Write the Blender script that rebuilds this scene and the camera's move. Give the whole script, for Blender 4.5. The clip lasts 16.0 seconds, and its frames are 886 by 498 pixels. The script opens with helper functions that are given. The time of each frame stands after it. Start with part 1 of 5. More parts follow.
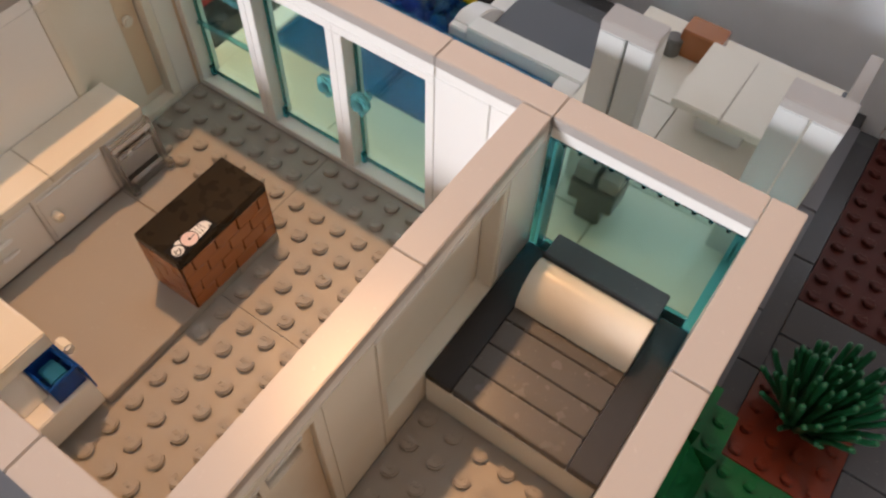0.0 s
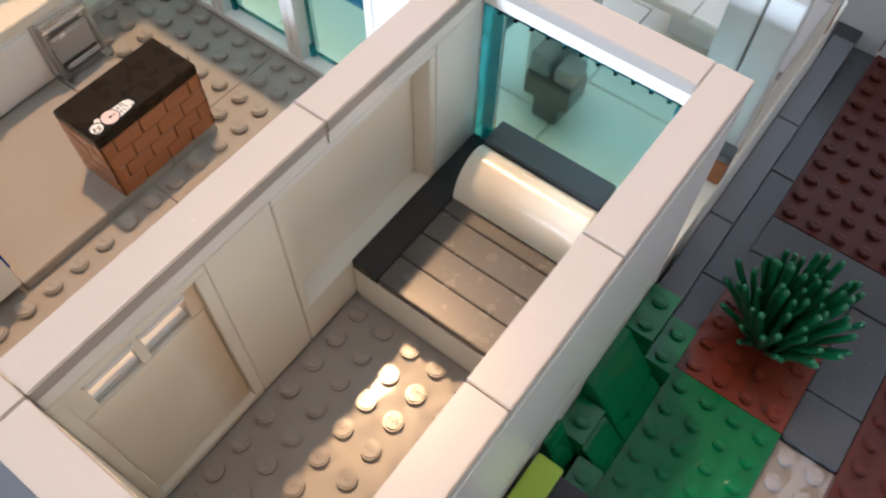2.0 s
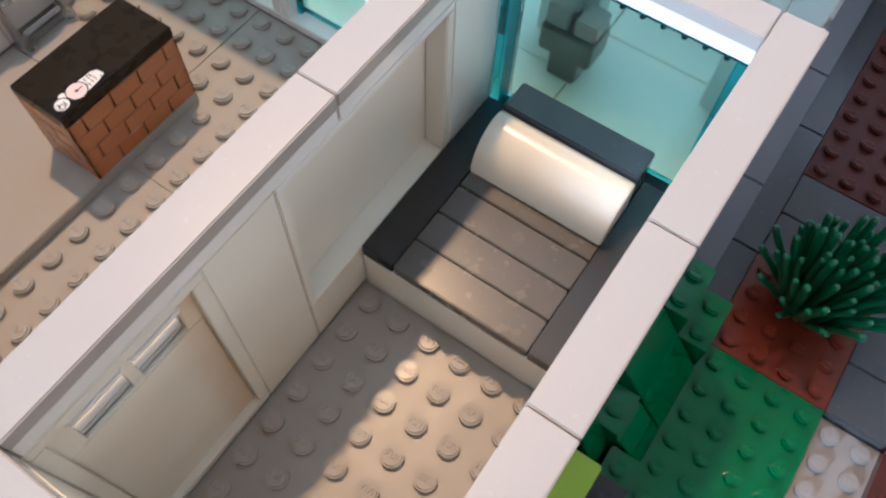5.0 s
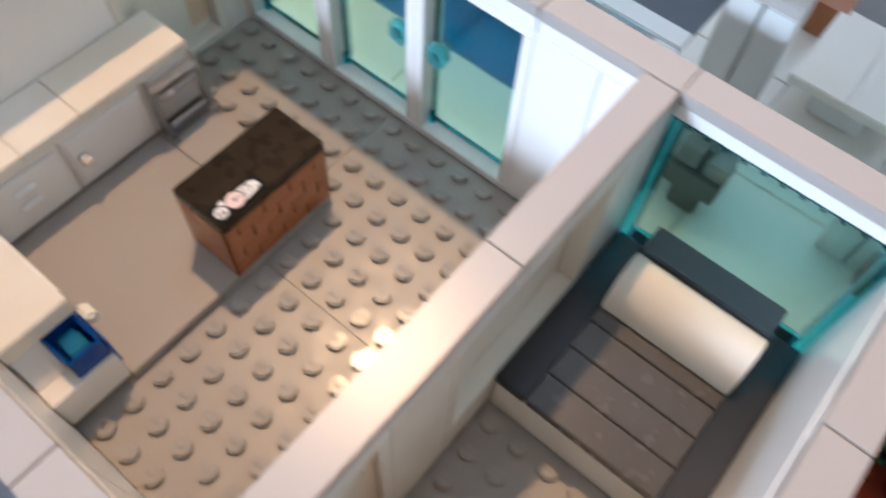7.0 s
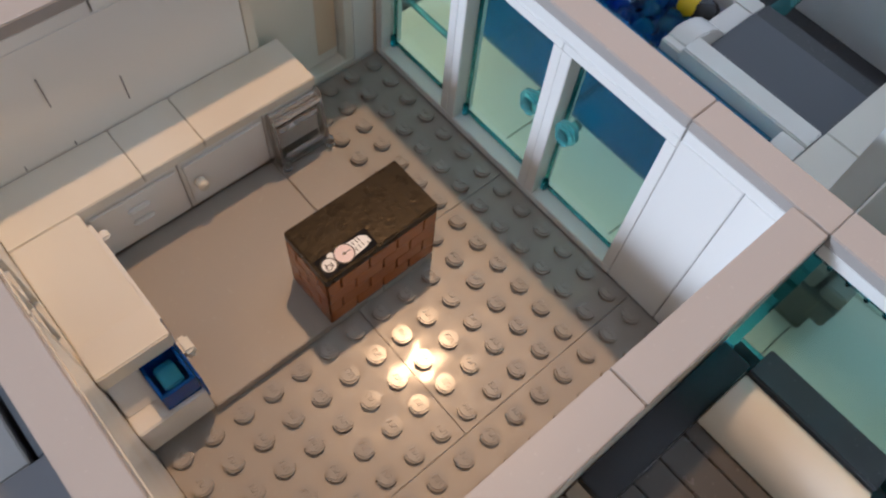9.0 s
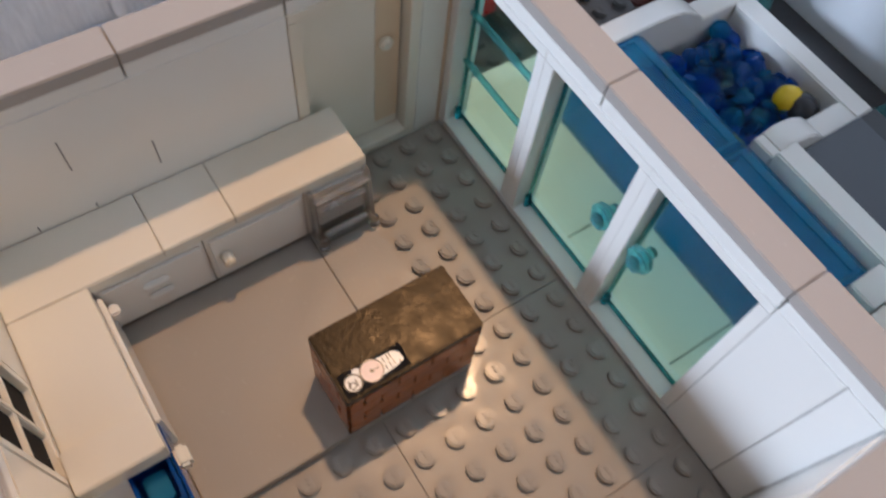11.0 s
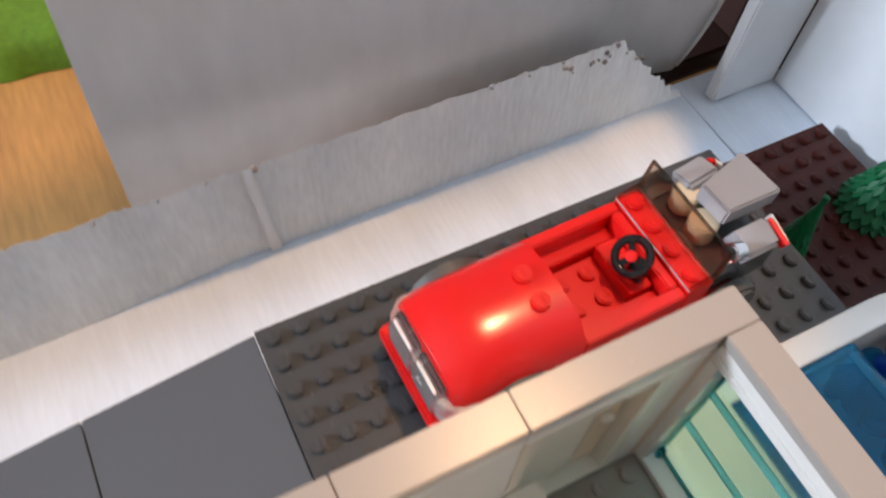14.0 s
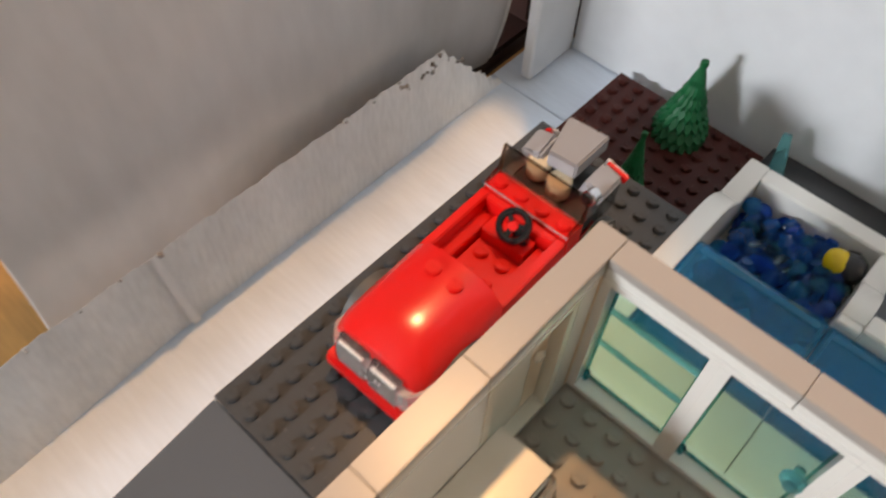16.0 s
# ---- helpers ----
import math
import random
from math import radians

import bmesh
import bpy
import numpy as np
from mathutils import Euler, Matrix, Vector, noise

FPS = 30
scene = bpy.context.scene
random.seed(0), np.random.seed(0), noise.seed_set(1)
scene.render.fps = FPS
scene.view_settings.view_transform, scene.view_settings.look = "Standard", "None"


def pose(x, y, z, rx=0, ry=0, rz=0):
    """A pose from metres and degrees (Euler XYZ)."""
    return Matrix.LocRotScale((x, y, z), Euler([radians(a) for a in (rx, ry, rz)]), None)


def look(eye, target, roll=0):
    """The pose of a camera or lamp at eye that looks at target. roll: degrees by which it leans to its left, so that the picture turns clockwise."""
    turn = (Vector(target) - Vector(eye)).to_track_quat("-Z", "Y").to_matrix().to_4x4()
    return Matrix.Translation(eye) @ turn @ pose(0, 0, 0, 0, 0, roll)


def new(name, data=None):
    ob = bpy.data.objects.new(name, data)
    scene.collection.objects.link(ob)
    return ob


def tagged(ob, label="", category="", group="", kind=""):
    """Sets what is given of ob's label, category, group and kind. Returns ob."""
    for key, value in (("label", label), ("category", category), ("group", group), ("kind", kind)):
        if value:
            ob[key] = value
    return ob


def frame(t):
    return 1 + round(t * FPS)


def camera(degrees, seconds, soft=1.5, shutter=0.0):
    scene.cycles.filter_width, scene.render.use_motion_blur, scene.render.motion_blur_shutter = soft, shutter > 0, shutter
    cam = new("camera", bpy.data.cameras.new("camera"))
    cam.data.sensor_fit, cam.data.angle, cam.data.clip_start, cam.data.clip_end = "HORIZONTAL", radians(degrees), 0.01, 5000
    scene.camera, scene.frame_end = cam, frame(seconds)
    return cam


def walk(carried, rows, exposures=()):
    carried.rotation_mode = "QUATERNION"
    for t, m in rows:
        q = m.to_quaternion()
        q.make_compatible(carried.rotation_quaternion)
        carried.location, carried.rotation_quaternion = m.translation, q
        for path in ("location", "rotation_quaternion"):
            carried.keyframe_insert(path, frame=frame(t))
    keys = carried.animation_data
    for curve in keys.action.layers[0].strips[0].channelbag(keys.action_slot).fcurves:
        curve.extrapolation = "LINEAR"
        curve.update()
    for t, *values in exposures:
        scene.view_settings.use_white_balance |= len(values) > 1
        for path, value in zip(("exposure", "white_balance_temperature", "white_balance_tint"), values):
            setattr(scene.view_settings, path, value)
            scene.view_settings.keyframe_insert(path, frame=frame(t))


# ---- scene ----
# One stud of the toy bricks is 8 mm; all places below are in studs, z = 0 on the house floor.
U = 0.008
cam = camera(58.95, 16.0, soft=2.2, shutter=0.5)
PATH = [
    (0.0, (5.856, -8.183, 23.866), (-0.220, 1.092, 7.221), 2.32),
    (0.5, (7.247, -8.829, 23.204), (0.562, 0.257, 6.689), 0.36),
    (1.0, (9.217, -9.338, 22.812), (2.755, -0.489, 6.080), 1.21),
    (1.5, (9.708, -9.212, 22.775), (3.807, -0.381, 5.829), 3.27),
    (2.0, (8.792, -7.615, 21.327), (2.670, 0.803, 4.250), 1.32),
    (2.5, (8.381, -8.020, 22.109), (1.990, 0.319, 5.091), 3.04),
    (3.0, (9.062, -7.762, 21.241), (3.271, -0.550, 3.508), 6.68),
    (5.5, (6.495, -6.495, 19.620), (1.719, 1.565, 1.950), 1.78),
    (6.0, (6.845, -6.296, 20.042), (2.210, 1.817, 2.359), 1.76),
    (6.5, (6.325, -6.422, 20.381), (1.513, 1.662, 2.732), 2.04),
    (7.0, (3.025, -7.041, 21.538), (-2.753, 1.040, 4.179), 4.77),
    (7.5, (1.000, -7.658, 21.995), (-5.344, -0.561, 4.405), 4.66),
    (8.0, (0.528, -7.770, 22.518), (-5.964, -0.404, 5.094), 6.92),
    (10.5, (-1.123, -4.409, 21.491), (-7.867, 2.219, 3.868), 10.17),
    (11.0, (-2.801, -4.364, 21.421), (-10.061, 1.995, 3.903), 9.44),
    (11.5, (-3.589, -4.755, 21.762), (-11.044, 1.381, 4.247), 8.71),
    (12.0, (-4.034, -5.090, 22.005), (-11.690, 0.899, 4.526), 8.46),
    (12.5, (-4.845, -4.593, 22.669), (-12.795, 1.254, 5.273), 8.39),
    (13.0, (-7.295, -3.999, 23.117), (-15.905, 1.574, 5.947), 7.67),
    (13.5, (-9.169, -3.701, 23.291), (-18.035, 1.828, 6.237), 8.00),
    (14.0, (-12.331, -3.738, 23.203), (-21.547, 1.902, 6.373), 5.53),
    (14.5, (-13.727, -4.225, 23.551), (-22.556, 2.714, 7.000), 0.56),
    (15.0, (-11.315, -4.394, 24.865), (-18.637, 4.438, 8.483), 1.92),
    (15.5, (-11.803, -4.454, 25.677), (-18.933, 4.515, 9.285), 4.16),
    (16.0, (-11.415, -6.389, 26.017), (-18.870, 2.227, 9.580), 2.42),
]
EXPOSURES = [(0.0, -0.27, 7900, 21), (0.5, 0.01, 7230, 18), (1.0, 0.11, 6830, 15), (2.0, 0.26, 6430, 12), (2.5, 0.29, 6150, 11), (3.0, 0.23, 6200, 12), (5.5, 0.26, 5730, 10), (6.0, 0.28, 5730, 10), (6.5, 0.24, 5780, 11), (7.0, -0.01, 5960, 12), (7.5, -0.36, 6350, 14), (8.0, -0.53, 6330, 14), (10.5, -0.62, 6230, 15), (12.0, -0.5, 6450, 15), (12.5, -0.49, 6200, 15), (13.0, -0.44, 6220, 15), (13.5, -0.37, 6770, 15), (14.0, -0.44, 6920, 14), (14.5, -0.64, 7670, 15), (15.0, -0.52, 8020, 15), (16.0, -0.57, 8120, 15)]


def at(p):
    return Vector((p[0] * U, p[1] * U, p[2] * U))


walk(cam, [(t, look(at(e), at(g), roll)) for t, e, g, roll in PATH], EXPOSURES)

# ---- light ----
world = bpy.data.worlds.new("room_light")
world.use_nodes = True
world.node_tree.nodes["Background"].inputs[0].default_value = (0.62, 0.75, 1.0, 1)
world.node_tree.nodes["Background"].inputs[1].default_value = 0.2
scene.world = world


def lamp(name, kind, place, target, power, colour, **more):
    data = bpy.data.lights.new(name, kind)
    data.energy, data.color = power, colour
    for key, value in more.items():
        if key == "size":
            data.size = value
        elif key == "size_y":
            data.shape, data.size_y = "RECTANGLE", value
        elif key == "radius":
            data.shadow_soft_size = value
        elif key == "cone":
            data.spot_size, data.spot_blend = radians(value), 0.6
    ob = new(name, data)
    ob.matrix_world = look(Vector(place), Vector(target))
    return ob


# warm ceiling downlight, the daylight that comes in by the room's window, and an added fill lamp on the far side
lamp("ceiling_downlight", "SPOT", (-0.470, 0.425, 1.60), (-0.35, 0.32, 0), 82, (1.0, 0.615, 0.325), radius=0.035, cone=58)
lamp("window_daylight", "AREA", (-0.66, -2.1, 0.74), (-0.08, 0.05, 0), 150, (0.65, 0.80, 1.0), size=0.40, size_y=0.45)
# Fill lamp added to lift the plus-x faces; it stands for no known source.
lamp("side_fill_light", "AREA", (2.1, 0.25, 0.85), (0, 0.05, 0), 8, (1.0, 0.87, 0.70), size=0.9, size_y=0.9)


# ---- materials ----
def noded(name):
    m = bpy.data.materials.new(name)
    m.use_nodes = True
    nt = m.node_tree
    return m, nt, nt.nodes["Principled BSDF"]


def add_node(nt, kind, **values):
    n = nt.nodes.new(kind)
    for key, value in values.items():
        n.inputs[key].default_value = value
    return n


def plastic(name, rgb, rough=0.24, vary=0.012, dirt=0.02, wear=0.015, dust=0.0, stain=0.0):
    """Moulded plastic: even colour with faint clouding, fine dust and hairline scratches."""
    m, nt, b = noded(name)
    co = nt.nodes.new("ShaderNodeTexCoord")
    big = add_node(nt, "ShaderNodeTexNoise", Scale=40.0, Detail=1.0)
    fine = add_node(nt, "ShaderNodeTexNoise", Scale=260.0, Detail=2.0)
    info = nt.nodes.new("ShaderNodeObjectInfo")
    for n in (big, fine):
        nt.links.new(co.outputs["Object"], n.inputs["Vector"])
    hsv = add_node(nt, "ShaderNodeHueSaturation", Color=(*rgb, 1))
    rng = add_node(nt, "ShaderNodeMapRange", **{"To Min": 1 - vary - dirt, "To Max": 1 + vary})
    nt.links.new(big.outputs["Fac"], rng.inputs["Value"])
    rnd = add_node(nt, "ShaderNodeMapRange", **{"To Min": 1 - vary * 0.6, "To Max": 1 + vary * 0.6})
    nt.links.new(info.outputs["Random"], rnd.inputs["Value"])
    mul = nt.nodes.new("ShaderNodeMath")
    mul.operation = "MULTIPLY"
    nt.links.new(rng.outputs[0], mul.inputs[0])
    nt.links.new(rnd.outputs[0], mul.inputs[1])
    nt.links.new(mul.outputs[0], hsv.inputs["Value"])
    colour = hsv.outputs[0]
    for amount, size, low, high, tone in ((stain, 22.0, 0.48, 0.72, (0.62, 0.45, 0.25)), (dust, 750.0, 0.66, 0.74, (0.72, 0.69, 0.65))):
        if amount:
            spots = add_node(nt, "ShaderNodeTexNoise", Scale=size, Detail=2.0)
            nt.links.new(co.outputs["Object"], spots.inputs["Vector"])
            ramp = add_node(nt, "ShaderNodeMapRange", **{"From Min": low, "From Max": high, "To Min": 0.0, "To Max": amount})
            nt.links.new(spots.outputs["Fac"], ramp.inputs["Value"])
            mix = nt.nodes.new("ShaderNodeMixRGB")
            mix.inputs[2].default_value = (*tone, 1)
            nt.links.new(ramp.outputs[0], mix.inputs[0])
            nt.links.new(colour, mix.inputs[1])
            colour = mix.outputs[0]
    nt.links.new(colour, b.inputs["Base Color"])
    rr = add_node(nt, "ShaderNodeMapRange", **{"From Min": 0.3, "From Max": 0.75, "To Min": rough * (1 - wear), "To Max": rough * (1 + wear)})
    nt.links.new(fine.outputs["Fac"], rr.inputs["Value"])
    nt.links.new(rr.outputs[0], b.inputs["Roughness"])
    b.inputs["IOR"].default_value = 1.5
    return m


def clear(name, rgb, rough=0.04, ior=1.3):
    m, nt, b = noded(name)
    co = nt.nodes.new("ShaderNodeTexCoord")
    big = add_node(nt, "ShaderNodeTexNoise", Scale=220.0, Detail=3.0)
    nt.links.new(co.outputs["Object"], big.inputs["Vector"])
    rr = add_node(nt, "ShaderNodeMapRange", **{"To Min": rough * 0.5, "To Max": rough * 1.8})
    nt.links.new(big.outputs["Fac"], rr.inputs["Value"])
    nt.links.new(rr.outputs[0], b.inputs["Roughness"])
    b.inputs["Base Color"].default_value = (*rgb, 1)
    b.inputs["Transmission Weight"].default_value = 1.0
    b.inputs["IOR"].default_value = ior
    return m


WHITE = plastic("white_plastic", (0.83, 0.81, 0.76), 0.17)
CREAM = plastic("aged_white_plastic", (0.80, 0.76, 0.66), 0.25, dust=0.05, stain=0.28)
GREY = plastic("light_grey_plastic", (0.41, 0.372, 0.338), 0.29, dust=0.10)
FLOOR = plastic("floor_grey_plastic", (0.345, 0.308, 0.266), 0.34, dust=0.05, wear=0.15)
_b = FLOOR.node_tree.nodes["Principled BSDF"]
_b.inputs["Specular IOR Level"].default_value = 0.37
_b.inputs["Coat Weight"].default_value = 0.13
_b.inputs["Coat Roughness"].default_value = 0.07
_nt = FLOOR.node_tree
_co, _bp = _nt.nodes.new("ShaderNodeTexCoord"), add_node(_nt, "ShaderNodeBump", Strength=1.0, Distance=0.00024)
_wv = add_node(_nt, "ShaderNodeTexNoise", Scale=75.0, Detail=1.0)
_nt.links.new(_co.outputs["Object"], _wv.inputs["Vector"])
_nt.links.new(_wv.outputs["Fac"], _bp.inputs["Height"])
_nt.links.new(_bp.outputs[0], _nt.nodes["Principled BSDF"].inputs["Normal"])
_nt.links.new(_bp.outputs[0], _nt.nodes["Principled BSDF"].inputs["Coat Normal"])
# Studs are painted lighter than the floor, for the brighter look of lit tops.
FLOOR_STUD = plastic("lightened_grey_plastic", (0.37, 0.335, 0.295), 0.17, wear=0.25)
FLOOR_STUD.node_tree.nodes["Principled BSDF"].inputs["Specular IOR Level"].default_value = 0.32
COVER = plastic("pale_grey_plastic", (0.30, 0.30, 0.315), 0.3)
PALE = plastic("pale_stone_plastic", (0.25, 0.225, 0.21), 0.25, dust=0.05)
PAVE = plastic("dim_grey_plastic", (0.125, 0.125, 0.135), 0.3)
STOOL = plastic("brownish_grey_plastic", (0.13, 0.122, 0.11), 0.3)
STONE = plastic("medium_grey_plastic", (0.26, 0.25, 0.245), 0.25)
DARK = plastic("dark_grey_plastic", (0.072, 0.076, 0.080), 0.14, dust=0.05)
DARK.node_tree.nodes["Principled BSDF"].inputs["Specular IOR Level"].default_value = 0.33
PLANK = plastic("worn_dark_plank_plastic", (0.086, 0.076, 0.064), 0.26, 0.04, 0.06, 0.1, dust=0.08)
BLACK = plastic("black_plastic", (0.018, 0.018, 0.020), 0.26)
GLOSS = plastic("glossy_black_plastic", (0.010, 0.010, 0.011), 0.1)
WORN_BLACK = plastic("worn_black_plastic", (0.016, 0.012, 0.008), 0.3, 0.3, 0.2, 0.22)
# Gold specular tint paints the warm reflection into the black top.
WORN_BLACK.node_tree.nodes["Principled BSDF"].inputs["Specular Tint"].default_value = (1.0, 0.84, 0.62, 1)
WORN_BLACK.node_tree.nodes["Principled BSDF"].inputs["Specular IOR Level"].default_value = 0.17
_nt = WORN_BLACK.node_tree
_co, _bp = _nt.nodes.new("ShaderNodeTexCoord"), add_node(_nt, "ShaderNodeBump", Strength=0.3, Distance=0.0002)
_wv = add_node(_nt, "ShaderNodeTexNoise", Scale=800.0, Detail=6.0)
_nt.links.new(_co.outputs["Object"], _wv.inputs["Vector"])
_nt.links.new(_wv.outputs["Fac"], _bp.inputs["Height"])
_nt.links.new(_bp.outputs[0], _nt.nodes["Principled BSDF"].inputs["Normal"])
BRICK = plastic("brown_brick_plastic", (0.36, 0.125, 0.045), 0.22)
# Darker brown core: the shade in the brick joints is put into its colour.
BRICK_SHADE = plastic("shaded_brown_plastic", (0.23, 0.078, 0.030), 0.5)
SOIL = plastic("dark_brown_plastic", (0.072, 0.017, 0.013), 0.42)
SOIL.node_tree.nodes["Principled BSDF"].inputs["Specular IOR Level"].default_value = 0.25
SLATE = plastic("dark_bluish_grey_plastic", (0.094, 0.103, 0.116), 0.22)
# Darker copy of the reddish brown, with the plate's shade in its colour.
RUST_SHADE = plastic("shaded_reddish_brown_plastic", (0.058, 0.013, 0.010), 0.26)
PATHWAY = plastic("path_grey_plastic", (0.054, 0.056, 0.061), 0.2, dust=0.05)
RUST = plastic("reddish_brown_plastic", (0.13, 0.020, 0.009), 0.22)
GREEN = plastic("green_plastic", (0.0008, 0.112, 0.037), 0.13)
GREEN.node_tree.nodes["Principled BSDF"].inputs["Specular IOR Level"].default_value = 0.36
STALK = plastic("bush_green_plastic", (0.003, 0.115, 0.048), 0.3)
LEAF = plastic("leaf_green_plastic", (0.001, 0.112, 0.038), 0.45)
LEAF.node_tree.nodes["Principled BSDF"].inputs["Specular IOR Level"].default_value = 0.3
# Stain on the door edge; at the wall corner it stands in for a reflection.
STAIN_SHEEN = plastic("tan_stain_and_sheen_plastic", (0.72, 0.57, 0.40), 0.28, 0.05, 0.08, stain=0.3)
STAINED = plastic("edge_stained_plastic", (0.80, 0.76, 0.66), 0.25, dust=0.05, stain=0.28)
_nt = STAINED.node_tree
_co, _xyz = _nt.nodes["Texture Coordinate"], _nt.nodes.new("ShaderNodeSeparateXYZ")
_nt.links.new(_co.outputs["Generated"], _xyz.inputs[0])
_wv = add_node(_nt, "ShaderNodeTexNoise", Scale=90.0, Detail=3.0)
_nt.links.new(_co.outputs["Object"], _wv.inputs["Vector"])
_sum = _nt.nodes.new("ShaderNodeMath")
_sum.operation = "MULTIPLY_ADD"
_sum.inputs[1].default_value = 0.22
_nt.links.new(_wv.outputs["Fac"], _sum.inputs[0])
_nt.links.new(_xyz.outputs["Y"], _sum.inputs[2])
_edge = add_node(_nt, "ShaderNodeMapRange", **{"From Min": 0.82, "From Max": 1.1, "To Min": 0.0, "To Max": 0.75})
_nt.links.new(_sum.outputs[0], _edge.inputs["Value"])
_mx, _bs = _nt.nodes.new("ShaderNodeMixRGB"), _nt.nodes["Principled BSDF"].inputs["Base Color"]
_mx.inputs[2].default_value = (0.62, 0.44, 0.27, 1)
_nt.links.new(_edge.outputs[0], _mx.inputs[0])
_nt.links.new(_bs.links[0].from_socket, _mx.inputs[1])
_nt.links.new(_mx.outputs[0], _bs)
LIME = plastic("lime_plastic", (0.30, 0.45, 0.03), 0.22)
TYRE = plastic("worn_rubber", (0.085, 0.085, 0.08), 0.5)
RED = plastic("red_plastic", (0.80, 0.013, 0.012), 0.2)
YELLOW = plastic("yellow_plastic", (0.75, 0.52, 0.02), 0.22)
TAN = plastic("tan_plastic", (0.60, 0.50, 0.35), 0.26)
BLUE = plastic("blue_plastic", (0.002, 0.06, 0.22), 0.2)
PALE_BLUE = plastic("pale_blue_plastic", (0.13, 0.22, 0.29), 0.22)
TEAL = plastic("bright_teal_plastic", (0.02, 0.46, 0.36), 0.22)
AQUA = clear("light_blue_clear_plastic", (0.52, 0.93, 0.87), 0.06)
AQUA_RIM = clear("teal_clear_plastic", (0.12, 0.52, 0.52), 0.1)
AQUA_PALE = clear("pale_aqua_clear_plastic", (0.66, 0.96, 0.98), 0.08, 1.18)
AQUA_DEEP = clear("edge_blue_clear_plastic", (0.08, 0.72, 0.82))
SEA = clear("dark_blue_clear_plastic", (0.01, 0.19, 0.80), 0.05)
MATT = plastic("matt_black", (0.010, 0.010, 0.011), 0.7)
MATT.node_tree.nodes["Principled BSDF"].inputs["Specular IOR Level"].default_value = 0.08
SEA2 = clear("medium_blue_clear_plastic", (0.02, 0.42, 0.76), 0.06)
LAGOON = clear("bright_blue_clear_plastic", (0.004, 0.11, 0.48), 0.08)
POOL_RIB = clear("teal_blue_clear_plastic", (0.03, 0.36, 0.62), 0.08)
CLEAR = clear("clear_plastic", (0.93, 0.93, 0.93))
SMOKE = clear("smoke_clear_plastic", (0.42, 0.36, 0.30))
BROWN_CLEAR = clear("brown_clear_plastic", (0.58, 0.44, 0.35), 0.05, 1.2)
# Clear plastic whitened so that bright highlights sit in its colour.
FROST = clear("whitened_clear_plastic", (0.95, 0.93, 0.90), 0.2)
HAZE = clear("hazy_clear_plastic", (0.70, 0.68, 0.65), 0.12)
FROST.node_tree.nodes["Principled BSDF"].inputs["Transmission Weight"].default_value = 0.72
KNOB = clear("milky_aqua_plastic", (0.28, 0.82, 0.86), 0.1, 1.25)
KNOB.node_tree.nodes["Principled BSDF"].inputs["Transmission Weight"].default_value = 0.85
MILKY = plastic("milky_panel_plastic", (0.60, 0.60, 0.57), 0.3)
DIAL = plastic("pink_print", (0.80, 0.62, 0.60), 0.3)
PRINT = plastic("white_print", (0.80, 0.80, 0.78), 0.3)
for _m, _v in ((SEA, 0.8), (SEA2, 0.80), (LAGOON, 0.5), (POOL_RIB, 0.6), (HAZE, 0.8)):
    _m.node_tree.nodes["Principled BSDF"].inputs["Transmission Weight"].default_value = _v
CHROME, _nt, _b = noded("chrome")
_b.inputs["Metallic"].default_value, _b.inputs["Roughness"].default_value = 1.0, 0.12
_b.inputs["Base Color"].default_value = (0.8, 0.8, 0.8, 1)


def paper(name, rgb, scale=60.0, rough=0.75, streak=(1, 1, 1), depth=0.35, mottling=0.14):
    """Board or wood: streaked colour at two scales with a soft relief."""
    m, nt, b = noded(name)
    co = nt.nodes.new("ShaderNodeTexCoord")
    mp = nt.nodes.new("ShaderNodeMapping")
    mp.inputs["Scale"].default_value = streak
    nt.links.new(co.outputs["Object"], mp.inputs["Vector"])
    big = add_node(nt, "ShaderNodeTexNoise", Scale=scale * 0.25, Detail=4.0)
    fine = add_node(nt, "ShaderNodeTexNoise", Scale=scale * 4, Detail=5.0)
    for n in (big, fine):
        nt.links.new(mp.outputs[0], n.inputs["Vector"])
    hsv = add_node(nt, "ShaderNodeHueSaturation", Color=(*rgb, 1))
    mix = nt.nodes.new("ShaderNodeMath")
    mix.operation = "MULTIPLY_ADD"
    mix.inputs[1].default_value = 0.5
    nt.links.new(fine.outputs["Fac"], mix.inputs[0])
    nt.links.new(big.outputs["Fac"], mix.inputs[2])
    rng = add_node(nt, "ShaderNodeMapRange", **{"From Min": 0.4, "From Max": 1.1, "To Min": 1 - mottling * 1.6, "To Max": 1 + mottling})
    nt.links.new(mix.outputs[0], rng.inputs["Value"])
    nt.links.new(rng.outputs[0], hsv.inputs["Value"])
    nt.links.new(hsv.outputs[0], b.inputs["Base Color"])
    b.inputs["Roughness"].default_value = rough
    bp = add_node(nt, "ShaderNodeBump", Strength=depth, Distance=0.0006)
    nt.links.new(mix.outputs[0], bp.inputs["Height"])
    nt.links.new(bp.outputs[0], b.inputs["Normal"])
    return m


# Blue in the base colour stands in for cool daylight on the white card.
BOARD = paper("white_cardboard", (0.72, 0.80, 0.89), 40, 0.7, (0.6, 4.0, 1.0), 0.18, 0.08)
FLAP = paper("grey_brown_cardboard", (0.64, 0.635, 0.64), 16, 0.8, (1.0, 2.0, 0.7), 0.25, 0.12)
CARDEDGE = paper("grey_cardboard", (0.87, 0.88, 0.88), 50, 0.8, (1.0, 3.0, 0.7), 0.5)
_nt = CARDEDGE.node_tree
_wave = add_node(_nt, "ShaderNodeTexWave", Scale=115.0, Distortion=1.5, Detail=1.0)
_wave.bands_direction = "Y"
